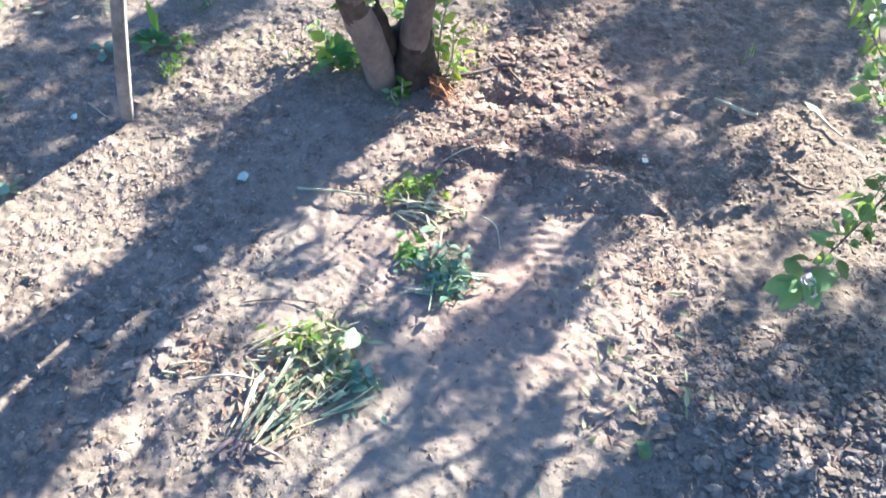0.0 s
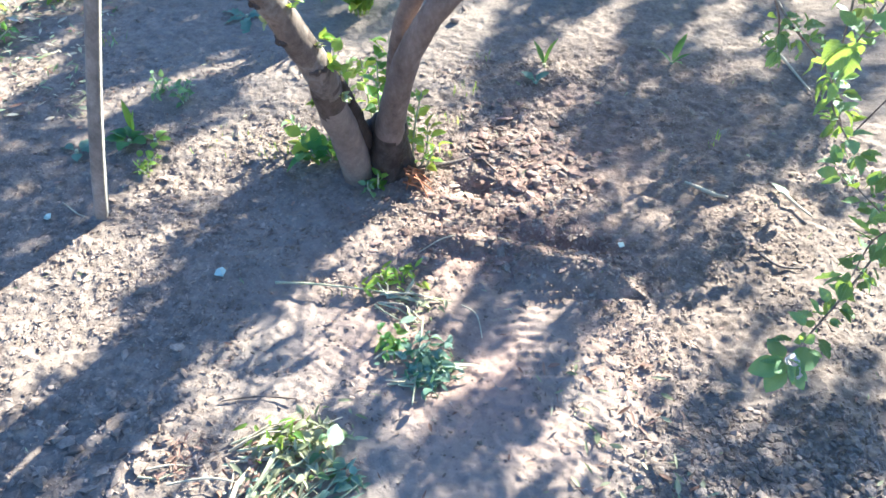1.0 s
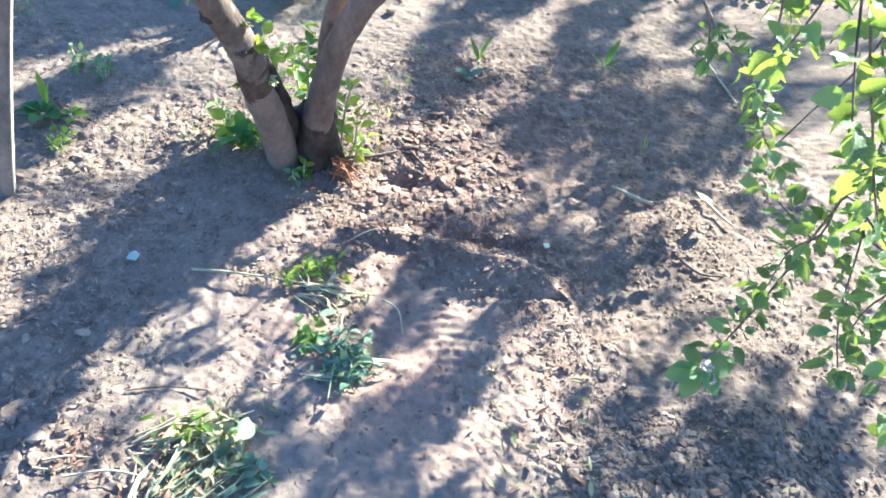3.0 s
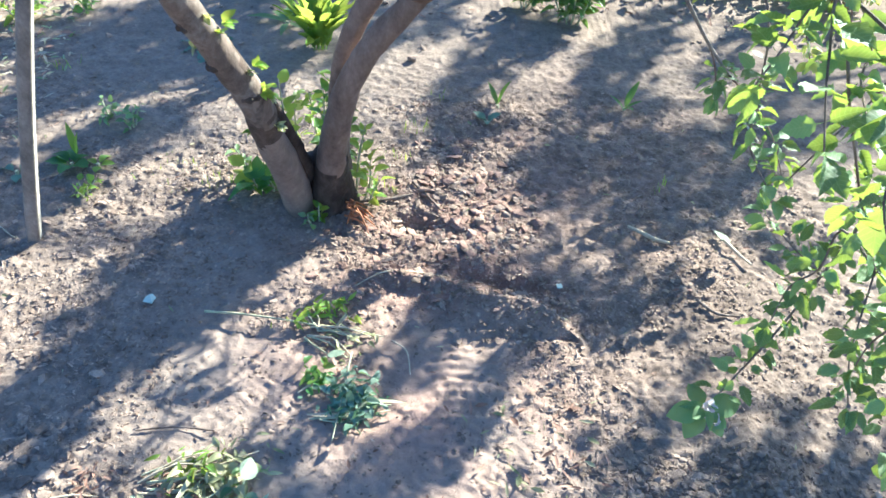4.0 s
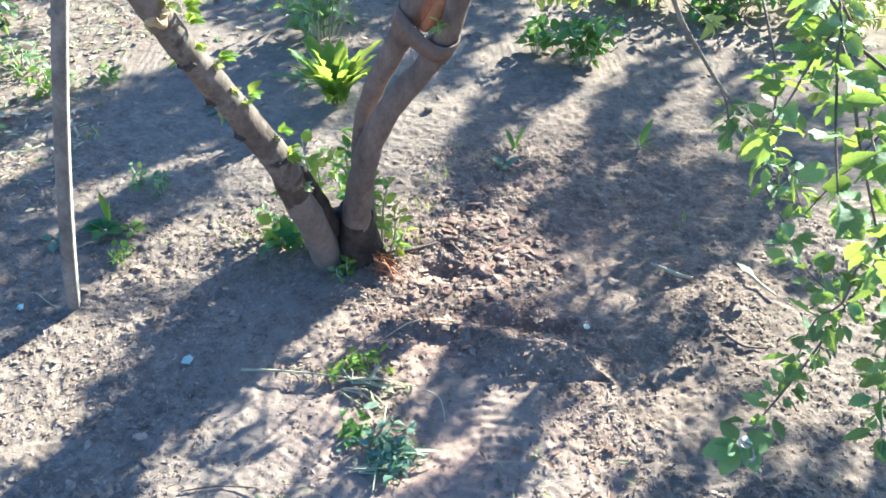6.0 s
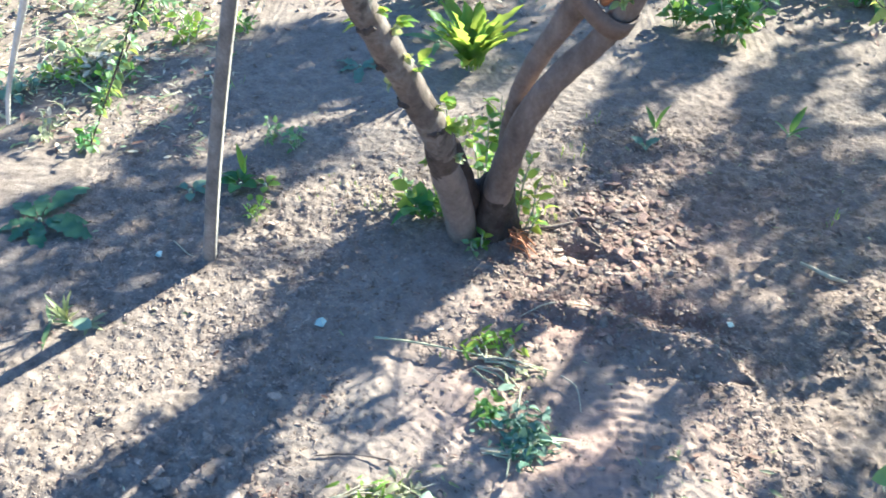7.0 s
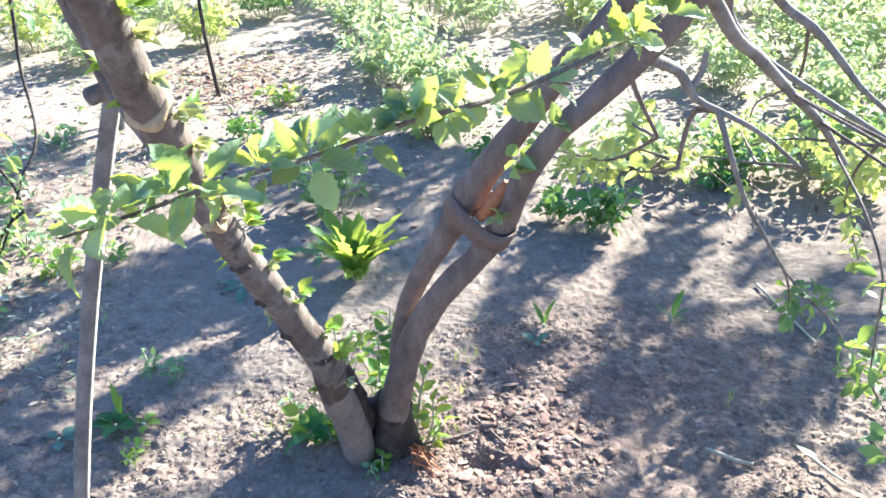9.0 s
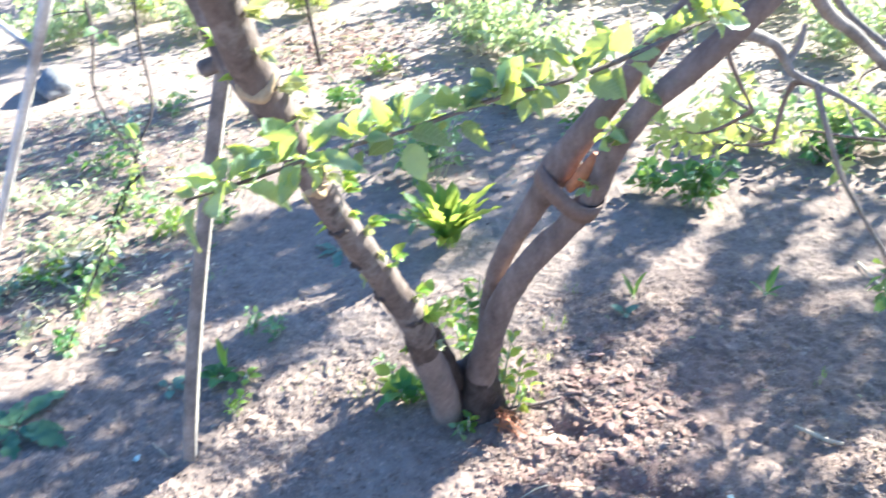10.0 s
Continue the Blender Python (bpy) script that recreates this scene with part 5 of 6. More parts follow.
for k in range(6):
    a_, b_ = (-0.31 + 0.012 * k, 0.865 - 0.004 * k), (-0.35 + 0.03 * k, 0.83 + 0.012 * math.sin(k * 2.1))
    c_ = (a_[0] * 0.5 + b_[0] * 0.5 + 0.008 * math.sin(k * 1.7), a_[1] * 0.5 + b_[1] * 0.5)
    tube(g_, [(p[0], p[1], ground_z(*p) + up) for p, up in ((a_, 0.014), (c_, 0.012), (b_, 0.004))], [0.005, 0.004, 0.0012], 6, 0.012, 0.3, seed=k)
part("root", g_, ROOT, heap, "tangle of pinkish roots").location = -Vector(heap.location)


def lying(name, label, category, pts, radii, mat, sides=6, lift=0.004, seed=0.0, group="", cap=None):
    P = [(x, y, ground_z(x, y) + lift + r) for (x, y), r in zip(pts, radii)]
    g = Geo()
    tube(g, P, radii, sides, 0.012, 0.15, seed=seed)
    return solo(name, g, mat, label, category, group)


def flat_leaf(name, label, at, heading, length, width, mat, seed, lift=0.012, tilt=0.2):
    x, y = at
    h = math.radians(heading)
    v, f = leaf_shape(1, width / length, 0.15, 0.1, stalk=0.2, n=7, wave=0.05, seed=seed)
    g = Geo()
    g.add(place(v, (x, y, ground_z(x, y) + lift), (math.cos(h), math.sin(h), 0.05), (tilt, -tilt, 1), length), f)
    return solo(name, g, [mat], label, "leaf", "fallen leaves")


lying("dry_twig", "pale dry bent twig lying on the soil", "twig", [(0.90, 1.917), (0.935, 1.885), (0.965, 1.855), (1.003, 1.842)], [0.004, 0.0055, 0.006, 0.004], STRAW, seed=1, lift=0.008)
lying("dry_twig", "thin dry stalk lying on the soil", "twig", [(0.215, 1.46), (0.25, 1.43), (0.258, 1.36)], [0.0022, 0.0022, 0.0015], STRAW, seed=2, lift=0.015)
lying("dry_twig", "pale dry root strand on the soil", "twig", [(0.12, 1.665), (0.20, 1.70), (0.30, 1.72), (0.37, 1.715)], [0.0012, 0.002, 0.0018, 0.001], STRAW, seed=3)
lying("dry_twig", "dry twig lying by the trunk", "twig", [(0.28, 2.10), (0.33, 2.03), (0.36, 1.98)], [0.004, 0.004, 0.003], TWIG, seed=4)
lying("dry_twig", "dry twig lying by the trunk", "twig", [(0.12, 1.99), (0.20, 2.01), (0.28, 2.045)], [0.005, 0.005, 0.003], TWIG, seed=5)
lying("dry_twig", "dry twig lying on the soil", "twig", [(1.02, 1.62), (1.06, 1.57), (1.12, 1.56)], [0.004, 0.004, 0.003], TWIG, seed=6)
lying("dry_twig", "dead stalk lying on the soil", "twig", [(1.165, 1.86), (1.19, 1.80), (1.215, 1.755)], [0.005, 0.004, 0.003], STRAW, seed=7, lift=0.01)
lying("grass_stalk", "long green grass stalk lying on the soil", "grass", [(-0.245, 1.555), (-0.16, 1.545), (-0.06, 1.525), (0.03, 1.51)], [0.0035, 0.003, 0.0022, 0.0015], STALK, seed=8, lift=0.02)
lying("grass_stalk", "long green grass stalk lying on the soil", "grass", [(0.12, 1.42), (0.105, 1.31), (0.085, 1.17)], [0.002, 0.0024, 0.0015], STALK, seed=9, lift=0.02)
lying("grass_stalk", "curved pale stalk beside the weed heap", "grass", [(-0.42, 1.0), (-0.34, 1.01), (-0.28, 1.0)], [0.0028, 0.0028, 0.002], STRAW, seed=10, lift=0.015)
lying("dry_twig", "thin dry twig on trodden soil", "twig", [(-0.34, 1.21), (-0.26, 1.22), (-0.17, 1.205)], [0.002, 0.002, 0.0015], TWIG, seed=11)
lying("dry_twig", "thin dry twig by the stake", "twig", [(-0.86, 1.90), (-0.81, 1.86), (-0.785, 1.84)], [0.002, 0.002, 0.0015], STRAW, seed=12)
lying("dry_twig", "pale dry twig on the soil", "twig", [(1.41, 2.75), (1.43, 2.57), (1.45, 2.38)], [0.005, 0.005, 0.003], STRAW, seed=13)
flat_leaf("fallen_leaf", "pale upturned leaf on the weed heap", (-0.085, 1.045), 80, 0.055, 0.04, PALELEAF, 1, 0.05, 0.5)
flat_leaf("fallen_leaf", "pale yellow leaf among pulled weeds", (0.055, 1.395), 20, 0.045, 0.018, PALELEAF, 2, 0.035)
flat_leaf("fallen_leaf", "pale withered leaf on the soil", (1.185, 1.83), 115, 0.065, 0.026, PALELEAF, 3, 0.015)
flat_leaf("fallen_leaf", "pale leaf at the soil's edge", (-0.955, 1.545), 160, 0.06, 0.04, PALELEAF, 4, 0.02)
flat_leaf("fallen_leaf", "blue-green small leaf on coarse soil", (0.50, 0.80), 60, 0.045, 0.03, GREYGREEN, 5, 0.02)
flat_leaf("fallen_leaf", "blue-green small leaf on coarse soil", (0.53, 0.81), 130, 0.04, 0.025, GREYGREEN, 6, 0.02)


def chip(name, label, at, size, mat, seed, flat=0.35, sink=0.3, category="stone", group=""):
    """An irregular stone or flake, faceted."""
    rg = random.Random(seed)
    x, y = at
    bm = bmesh.new()
    if size > 0.1:
        bmesh.ops.create_icosphere(bm, subdivisions=3, radius=size)
    else:
        for _ in range(17):
            d = Vector((rg.gauss(0, 1), rg.gauss(0, 1), rg.gauss(0, 1))).normalized() * rg.uniform(0.82, 1.12)
            bm.verts.new(d * size)
        bmesh.ops.convex_hull(bm, input=bm.verts)
        bmesh.ops.delete(bm, geom=[v for v in bm.verts if not v.link_faces], context="VERTS")
    z = ground_z(x, y) + size * flat * (1 - sink)
    for v in bm.verts:
        v.co *= 1 + 0.35 * noise.noise(v.co / size * 1.1 + Vector((seed * 3.1, 0, 0))) + 0.14 * noise.noise(v.co / size * 3.3)
        v.co = Vector((v.co.x * rg_scale(seed), v.co.y * 0.75, v.co.z * flat))
    bmesh.ops.rotate(bm, cent=(0, 0, 0), matrix=Matrix.Rotation(seed * 1.3, 3, "Z"), verts=bm.verts)
    bmesh.ops.translate(bm, vec=(x, y, z), verts=bm.verts)
    me = bpy.data.meshes.new(name)
    bm.to_mesh(me)
    bm.free()
    me.materials.append(mat)
    return tagged(new(name, me), label, category, group)


def rg_scale(seed):
    return 1.0 + 0.3 * math.sin(seed * 2.7)


for k, (x, y, s) in enumerate(((-0.392, 1.612, 0.017), (0.662, 1.675, 0.013), (0.248, 1.925, 0.011), (-0.885, 1.845, 0.016))):
    chip("plaster_chip", "pale white-green chip lying on the soil", (x, y), s, CHIP, k + 1, 0.45, 0.1, "chip", "pale chips")
for k, (x, y, s, f) in enumerate(((-0.575, 1.56, 0.018, 0.8), (0.629, 0.80, 0.019, 0.7), (0.70, 0.77, 0.016, 0.7), (0.47, 1.93, 0.022, 0.6), (0.60, 0.90, 0.014, 0.6), (0.75, 0.92, 0.015, 0.7),
                                  (0.86, 0.80, 0.017, 0.7), (0.55, 0.86, 0.014, 0.6), (0.42, 1.90, 0.014, 0.6), (0.40, 2.15, 0.014, 0.7), (0.95, 1.98, 0.02, 0.6), (-0.68, 1.03, 0.02, 0.6),
                                  (0.30, 2.85, 0.022, 0.6), (0.63, 2.0, 0.014, 0.8), (1.02, 0.86, 0.016, 0.7))):
    chip("pebble", "dusty grey-brown stone in the soil", (x, y), s, CLOD, k + 10, f, 0.4, "stone", "pebbles")
rock = chip("boulder", "grey weathered boulder half sunk in the soil", (-2.28, 4.76), 0.14, DARKSTONE, 40, 0.6, 0.35)
for poly in rock.data.polygons:
    poly.use_smooth = True

# ---- clods: loose crumbs of soil ----
def lump_templates():
    """Angular crumbs: hulls round a few random points."""
    out = []
    rs = random.Random(77)
    for k in range(14):
        bm = bmesh.new()
        for _ in range(9 if k < 9 else 22):
            d = Vector((rs.gauss(0, 1), rs.gauss(0, 1), rs.gauss(0, 1))).normalized() * rs.uniform(0.8, 1.15)
            bm.verts.new((d.x, d.y, d.z * 0.65))
        bmesh.ops.convex_hull(bm, input=bm.verts)
        bmesh.ops.delete(bm, geom=[v for v in bm.verts if not v.link_faces], context="VERTS")
        bm.verts.index_update()
        out.append((np.array([v.co[:] for v in bm.verts]), [tuple(v.index for v in f.verts) for f in bm.faces]))
        bm.free()
    return out


LUMPS = lump_templates()


def crumbs(name, label, n, box, small, large, weight, seed, mat=CLOD, flat=1.0):
    rs = np.random.RandomState(seed)
    g = Geo()
    x = rs.uniform(box[0], box[2], n * 4)
    y = rs.uniform(box[1], box[3], n * 4)
    keep = rs.uniform(0, 1, n * 4) < weight(x, y)
    x, y = x[keep][:n], y[keep][:n]
    z = height(x, y)
    u = rs.uniform(0, 1, len(x))
    s = small * (large / small) ** (u ** 2.6)
    for px, py, pz, r in zip(x, y, z, s):
        k = rs.randint(0, 9) if r < 0.012 else rs.randint(9, 14)
        v, f = LUMPS[k]
        a = rs.uniform(0, 6.28)
        c, si = math.cos(a), math.sin(a)
        w = v * (r * rs.uniform(0.8, 1.6), r * rs.uniform(0.5, 1.0), flat * r * rs.uniform(0.4, 0.8))
        tip = rs.uniform(-0.5, 0.5)
        w[:, 2] = w[:, 2] + tip * w[:, 0]
        w = np.stack([w[:, 0] * c - w[:, 1] * si + px, w[:, 0] * si + w[:, 1] * c + py, w[:, 2] + pz + r * 0.15], 1)
        g.add(w, f)
    return solo(name, g, [mat], label, "soil", kind="stuff", smooth=False)


def loose_weight(x, y):
    patch = value_noise(x, y, 0.22, 9) + 0.6 * value_noise(x, y, 0.08, 19)
    crisp = bell(x, y, -0.72, 1.72, 0.25, 0.22) + bell(x, y, -0.35, 2.1, 0.3, 0.2) + bell(x, y, 0.25, 1.85, 0.28, 0.28) + bell(x, y, 0.98, 1.68, 0.22, 0.2) + 0.8 * bell(x, y, 0.66, 1.2, 0.16, 0.16)
    return np.clip(1.0 - 0.93 * smoothness(x, y) + 0.7 * crisp, 0.04, 1) * np.clip(0.22 + 2.2 * (patch + 0.1) + crisp, 0.06, 1)


def flake_weight(x, y):
    """Where the crust is broken up: by the trunk, along the left, and round the coarse heap."""
    w = bell(x, y, 0.40, 2.05, 0.25, 0.35) + bell(x, y, 0.12, 1.72, 0.22, 0.16) + 0.9 * bell(x, y, -0.6, 1.75, 0.3, 0.3) + bell(x, y, 1.0, 1.65, 0.25, 0.25)
    w = w + bell(x, y, 0.72, 1.15, 0.22, 0.2) + 0.7 * bell(x, y, 0.6, 2.5, 0.4, 0.4) + 0.8 * bell(x, y, -0.35, 2.15, 0.25, 0.2) + 0.6 * bell(x, y, -0.7, 1.2, 0.2, 0.2)
    w = w + bell(x, y, -0.08, 1.62, 0.14, 0.09)
    return np.clip(w + 0.14 - 0.06 * smoothness(x, y), 0, 1) * (0.15 + 0.85 * (value_noise(x, y, 0.12, 10) > -0.02))


crumbs("soil_crumbs", "small loose crumbs of dry soil", 19000, (-1.2, 0.65, 1.5, 2.7), 0.0028, 0.0085, loose_weight, 1)
crumbs("soil_flakes", "flat broken flakes of dry soil crust", 12000, (-1.2, 0.65, 1.5, 2.6), 0.004, 0.012, flake_weight, 6, flat=0.6)
crumbs("soil_clods", "coarse clods of dug soil in a darker tone", 6500, (0.5, 0.62, 1.35, 1.15), 0.004, 0.014, lambda x, y: np.clip(bell(x, y, 0.90, 0.83, 0.27, 0.24) * 1.5, 0, 1), 2, DARKCLOD)
crumbs("soil_clods", "broken clods of soil beside the trunk", 800, (0.1, 1.55, 0.75, 2.3), 0.004, 0.018, lambda x, y: np.clip(bell(x, y, 0.42, 2.02, 0.16, 0.2) + 0.6 * bell(x, y, 0.2, 1.75, 0.14, 0.14), 0, 1), 3)
crumbs("soil_clods", "broken clods of soil in the shade", 260, (-0.9, 0.75, -0.3, 1.4), 0.005, 0.018, lambda x, y: bell(x, y, -0.6, 1.05, 0.22, 0.2), 4)
crumbs("soil_clods", "broken soil fallen into the hollow", 420, (0.3, 1.44, 0.78, 1.78), 0.004, 0.015, lambda x, y: np.clip(bell(x, y, 0.54, 1.6, 0.18, 0.1) * 1.3, 0, 1), 7, flat=0.8)
crumbs("soil_crumbs", "loose crumbs on the trodden path", 2600, (-0.5, 0.65, 0.8, 1.6), 0.0022, 0.008, lambda x, y: 0.25 + 0.75 * (value_noise(x, y, 0.1, 17) > 0.05), 8, flat=0.8)
crumbs("soil_crumbs", "loose crumbs of dry soil farther back", 2500, (-2.2, 2.9, 2.2, 6.0), 0.006, 0.02, lambda x, y: 0.7 + 0 * x, 5)

# single clods lying loose on the ground
CLOD_MESHES, RED_CLOD_MESHES = [], []
for clod_set, clod_mat in ((CLOD_MESHES, CLOD_PIECE), (RED_CLOD_MESHES, RED_CLOD)):
    for v, f in LUMPS[9:]:
        one = Geo()
        one.add(v, f)
        clod_set.append(one.mesh("clod", [clod_mat], smooth=False))


def clods(n, centre, spread, small, large, seed, meshes=CLOD_MESHES):
    rs = random.Random(seed)
    for _ in range(n):
        x, y = rs.gauss(centre[0], spread[0]), rs.gauss(centre[1], spread[1])
        r = small + (large - small) * rs.random() ** 2
        ob = new("clod", rs.choice(meshes))
        ob.parent = ground
        turn = Matrix.Rotation(rs.uniform(0, 6.28), 4, "Z") @ Matrix.Rotation(rs.uniform(-.5, .5), 4, "X")
        ob.matrix_basis = Matrix.Translation((x, y, ground_z(x, y) + 0.25 * r)) @ turn @ Matrix.Diagonal((r * rs.uniform(1.0, 1.8), r * rs.uniform(0.6, 1.0), r * rs.uniform(0.38, 0.65), 1.0))


clods(190, (0.88, 0.84), (0.16, 0.12), 0.007, 0.016, 61)
clods(170, (0.40, 2.02), (0.11, 0.15), 0.007, 0.02, 62, RED_CLOD_MESHES)
clods(40, (-0.58, 1.12), (0.12, 0.12), 0.007, 0.018, 63)
clods(70, (0.18, 1.76), (0.10, 0.08), 0.006, 0.014, 64, RED_CLOD_MESHES)

# dry bits scattered on the soil
def scraps(name, label, n, box, length, mats, seed, weight=None, lift=0.012):
    rs = random.Random(seed)
    g = Geo()
    while n > 0:
        x, y = rs.uniform(box[0], box[2]), rs.uniform(box[1], box[3])
        if weight and rs.random() > float(weight(np.array(x), np.array(y))):
            continue
        n -= 1
        a = rs.uniform(0, 6.28)
        v, f = leaf_shape(1, rs.choice((0.12, 0.2, 0.35)), 0.3, rs.uniform(-.2, .3), stalk=0, n=3, seed=rs.randint(0, 50))
        g.add(place(v, (x, y, ground_z(x, y) + rs.uniform(0.003, lift)), (math.cos(a), math.sin(a), rs.uniform(-.15, .3)), (rs.uniform(-.5, .5), rs.uniform(-.5, .5), 1), length * rs.uniform(0.4, 1.2)), f, rs.randrange(len(mats)))
    return solo(name, g, mats, label, "litter", kind="stuff")


scraps("dry_scraps", "dry straw and leaf scraps on the soil", 420, (-1.2, 0.7, 1.4, 2.6), 0.022, [LITTER, WILT, LITTER], 1, lambda x, y: 0.4 + 0.6 * (value_noise(x, y, 0.2, 14) > 0))
scraps("dry_scraps", "pale dry weed scraps on the trodden soil", 90, (0.38, 0.85, 0.68, 1.3), 0.035, [WILT, LITTER], 2)
scraps("dry_scraps", "brown dead leaves round a thin stem", 900, (-1.5, 4.6, -0.2, 6.0), 0.07, [LITTER, LITTER, WILT], 3, lambda x, y: bell(x, y, -0.8, 5.3, 0.45, 0.5))
scraps("dry_scraps", "brown dead leaves and straw under the side weeds", 3000, (-2.4, 2.3, -0.9, 4.4), 0.042, [LITTER, WILT, STRAW, BUSH, STRAW], 4, lift=0.03)
scraps("weed_leaves", "low dull green weed leaves among the dry litter", 420, (-2.1, 2.6, -1.15, 3.7), 0.038, [GREYGREEN, WILT, BLUEGREEN], 9, lambda x, y: 0.1 + 0.9 * (value_noise(x, y, 0.22, 18) > 0.0), lift=0.05)
scraps("dry_hay", "small heap of tan hay among the side weeds", 260, (-1.62, 2.72, -1.28, 3.02), 0.085, [STRAW, WILT], 8, lambda x, y: bell(x, y, -1.45, 2.86, 0.1, 0.1), lift=0.05)
scraps("dry_scraps", "dead leaves and straw on the soil behind", 500, (0.2, 3.2, 3.5, 6.0), 0.05, [LITTER, WILT, LITTER], 5)

scraps("dry_scraps", "straw and dead leaves on the sunlit soil behind", 1500, (-2.6, 3.4, 0.4, 6.2), 0.05, [STRAW, WILT, LITTER], 6)
scraps("dry_scraps", "small sprouting weeds on the sunlit soil behind", 900, (-2.6, 3.4, 2.6, 6.4), 0.05, [BUSH, LETTUCE, GREYGREEN], 7, lambda x, y: 0.15 + 0.85 * (value_noise(x, y, 0.45, 15) > 0.12))

# ---- farther plants ----
g_ = Geo()
thin = thing("sapling", "thin bare-stemmed sapling among dead leaves", "sapling", at=(-0.82, 5.09, 0))
tube(g_, [(-0.82, 5.09, -0.03), (-0.86, 5.10, 0.35), (-0.88, 5.12, 0.75), (-0.95, 5.15, 1.4)], [0.013, 0.011, 0.010, 0.006], 8, 0.06, 0.1, seed=90)
part("stem", g_, BARK_DARK, thin)
leafy_twig([(-0.88, 5.12, 0.7), (-0.98, 5.1, 0.95), (-1.05, 5.1, 1.2)], 0.005, 0.002, 0.06, 0.06, False, 91, parent=thin)
pole = thing("leaning_pole", "grey leaning pole behind the tree", "pole", at=(-1.25, 4.6, 0))
g_ = Geo()
tube(g_, [(-1.27, 4.6, -0.03), (-1.22, 4.6, 0.4), (-1.12, 4.6, 0.9), (-1.0, 4.6, 1.5)], [0.022, 0.021, 0.02, 0.016], 10, 0.05, 0.08, seed=92)
part("shaft", g_, BARK_GREY, pole)


def low_bush(at, stems, tall, wide, size, mat, seed, label):
    return leafy_weed("low_bush", label, at, stems + 6, tall, wide, size, mat, seed, "low bushes behind", leaves=20)


rg = random.Random(99)
bush_rows = [(0.2, 5.25, 16, 0.35, 0.4), (1.8, 5.7, 16, 0.4, 0.45), (0.0, 6.4, 14, 0.35, 0.4),
             (1.7, 6.6, 18, 0.5, 0.5), (2.4, 6.2, 18, 0.5, 0.5), (0.6, 6.9, 16, 0.5, 0.5), (3.2, 6.8, 16, 0.5, 0.55), (1.2, 7.4, 16, 0.5, 0.6), (2.3, 7.4, 16, 0.6, 0.6), (-0.3, 7.6, 14, 0.4, 0.5),
             (-1.5, 6.6, 14, 0.4, 0.45), (-2.2, 6.2, 14, 0.4, 0.45), (-1.15, 7.4, 14, 0.4, 0.5), (-2.0, 7.3, 14, 0.5, 0.5), (-2.9, 7.0, 14, 0.5, 0.5), (-2.6, 5.6, 12, 0.35, 0.4),
             (2.2, 5.0, 14, 0.35, 0.35), (2.9, 5.7, 14, 0.4, 0.4), (0.35, 4.35, 8, 0.18, 0.2), (-1.05, 6.2, 8, 0.3, 0.25)]
bush_rows += [(2.9, 5.0, 10, 0.3, 0.35), (3.3, 5.4, 10, 0.35, 0.4), (3.75, 6.0, 12, 0.4, 0.45), (4.1, 6.7, 12, 0.45, 0.5), (3.0, 4.3, 9, 0.25, 0.3), (3.6, 4.9, 10, 0.3, 0.35), (4.3, 5.7, 12, 0.4, 0.4), (4.2, 7.5, 12, 0.5, 0.5),
              (1.35, 3.9, 8, 0.2, 0.28), (1.75, 3.75, 8, 0.22, 0.28), (2.15, 3.5, 8, 0.22, 0.28), (2.35, 3.95, 10, 0.25, 0.3), (2.6, 4.5, 10, 0.3, 0.3)]
bush_rows += [(0.45, 4.95, 12, 0.25, 0.3), (0.85, 6.5, 14, 0.4, 0.5), (2.0, 6.9, 14, 0.5, 0.5), (0.25, 5.75, 12, 0.3, 0.35),
              (0.1, 7.2, 14, 0.45, 0.5), (-0.7, 7.0, 12, 0.35, 0.4), (-1.7, 5.8, 10, 0.3, 0.35), (2.7, 6.9, 14, 0.5, 0.5), (3.4, 6.1, 12, 0.4, 0.45),
              (-0.2, 8.4, 14, 0.5, 0.6), (1.0, 8.3, 14, 0.5, 0.6), (2.2, 8.4, 14, 0.5, 0.6), (-1.6, 8.2, 14, 0.5, 0.6), (-2.8, 8.0, 14, 0.5, 0.6), (3.4, 8.0, 14, 0.5, 0.6)]
for k, (x, y, n, tall, wide) in enumerate(bush_rows):
    low_bush((x, y), n, tall, wide, 0.055, rg.choice((GREYGREEN, BUSH, BUSH, BUSH, FOLIAGE_LIT)), 300 + k, "leafy green garden bush on sunlit soil")
for k, (x, y) in enumerate(((-0.45, 4.9), (-0.6, 4.4), (1.25, 4.0), (1.6, 3.6), (0.6, 4.0), (-1.0, 4.3), (1.9, 4.1))):
    leafy_weed("broadleaf_weed", "low leafy green weed on bare soil", (x, y), 6, 0.1, 0.12, 0.05, rg.choice((WEED, LETTUCE, GREYGREEN)), 400 + k)

# ---- unseen fruit trees, added to shade the soil ----
# holes left in the added crowns so sun reaches the wild lettuce
CROWN_HOLES = [(-0.10, 2.88), (-0.17, 2.81), (-0.24, 2.75), (-0.31, 2.68)]
CROWN_LEAVES = [leaf_shape(1, wd, fo, cu, n=4, seed=sd, wave=0.06) for wd, fo, cu, sd in ((0.66, 0.3, 0.2, 51), (0.58, 0.5, 0.4, 52), (0.72, 0.2, 0.1, 53))]


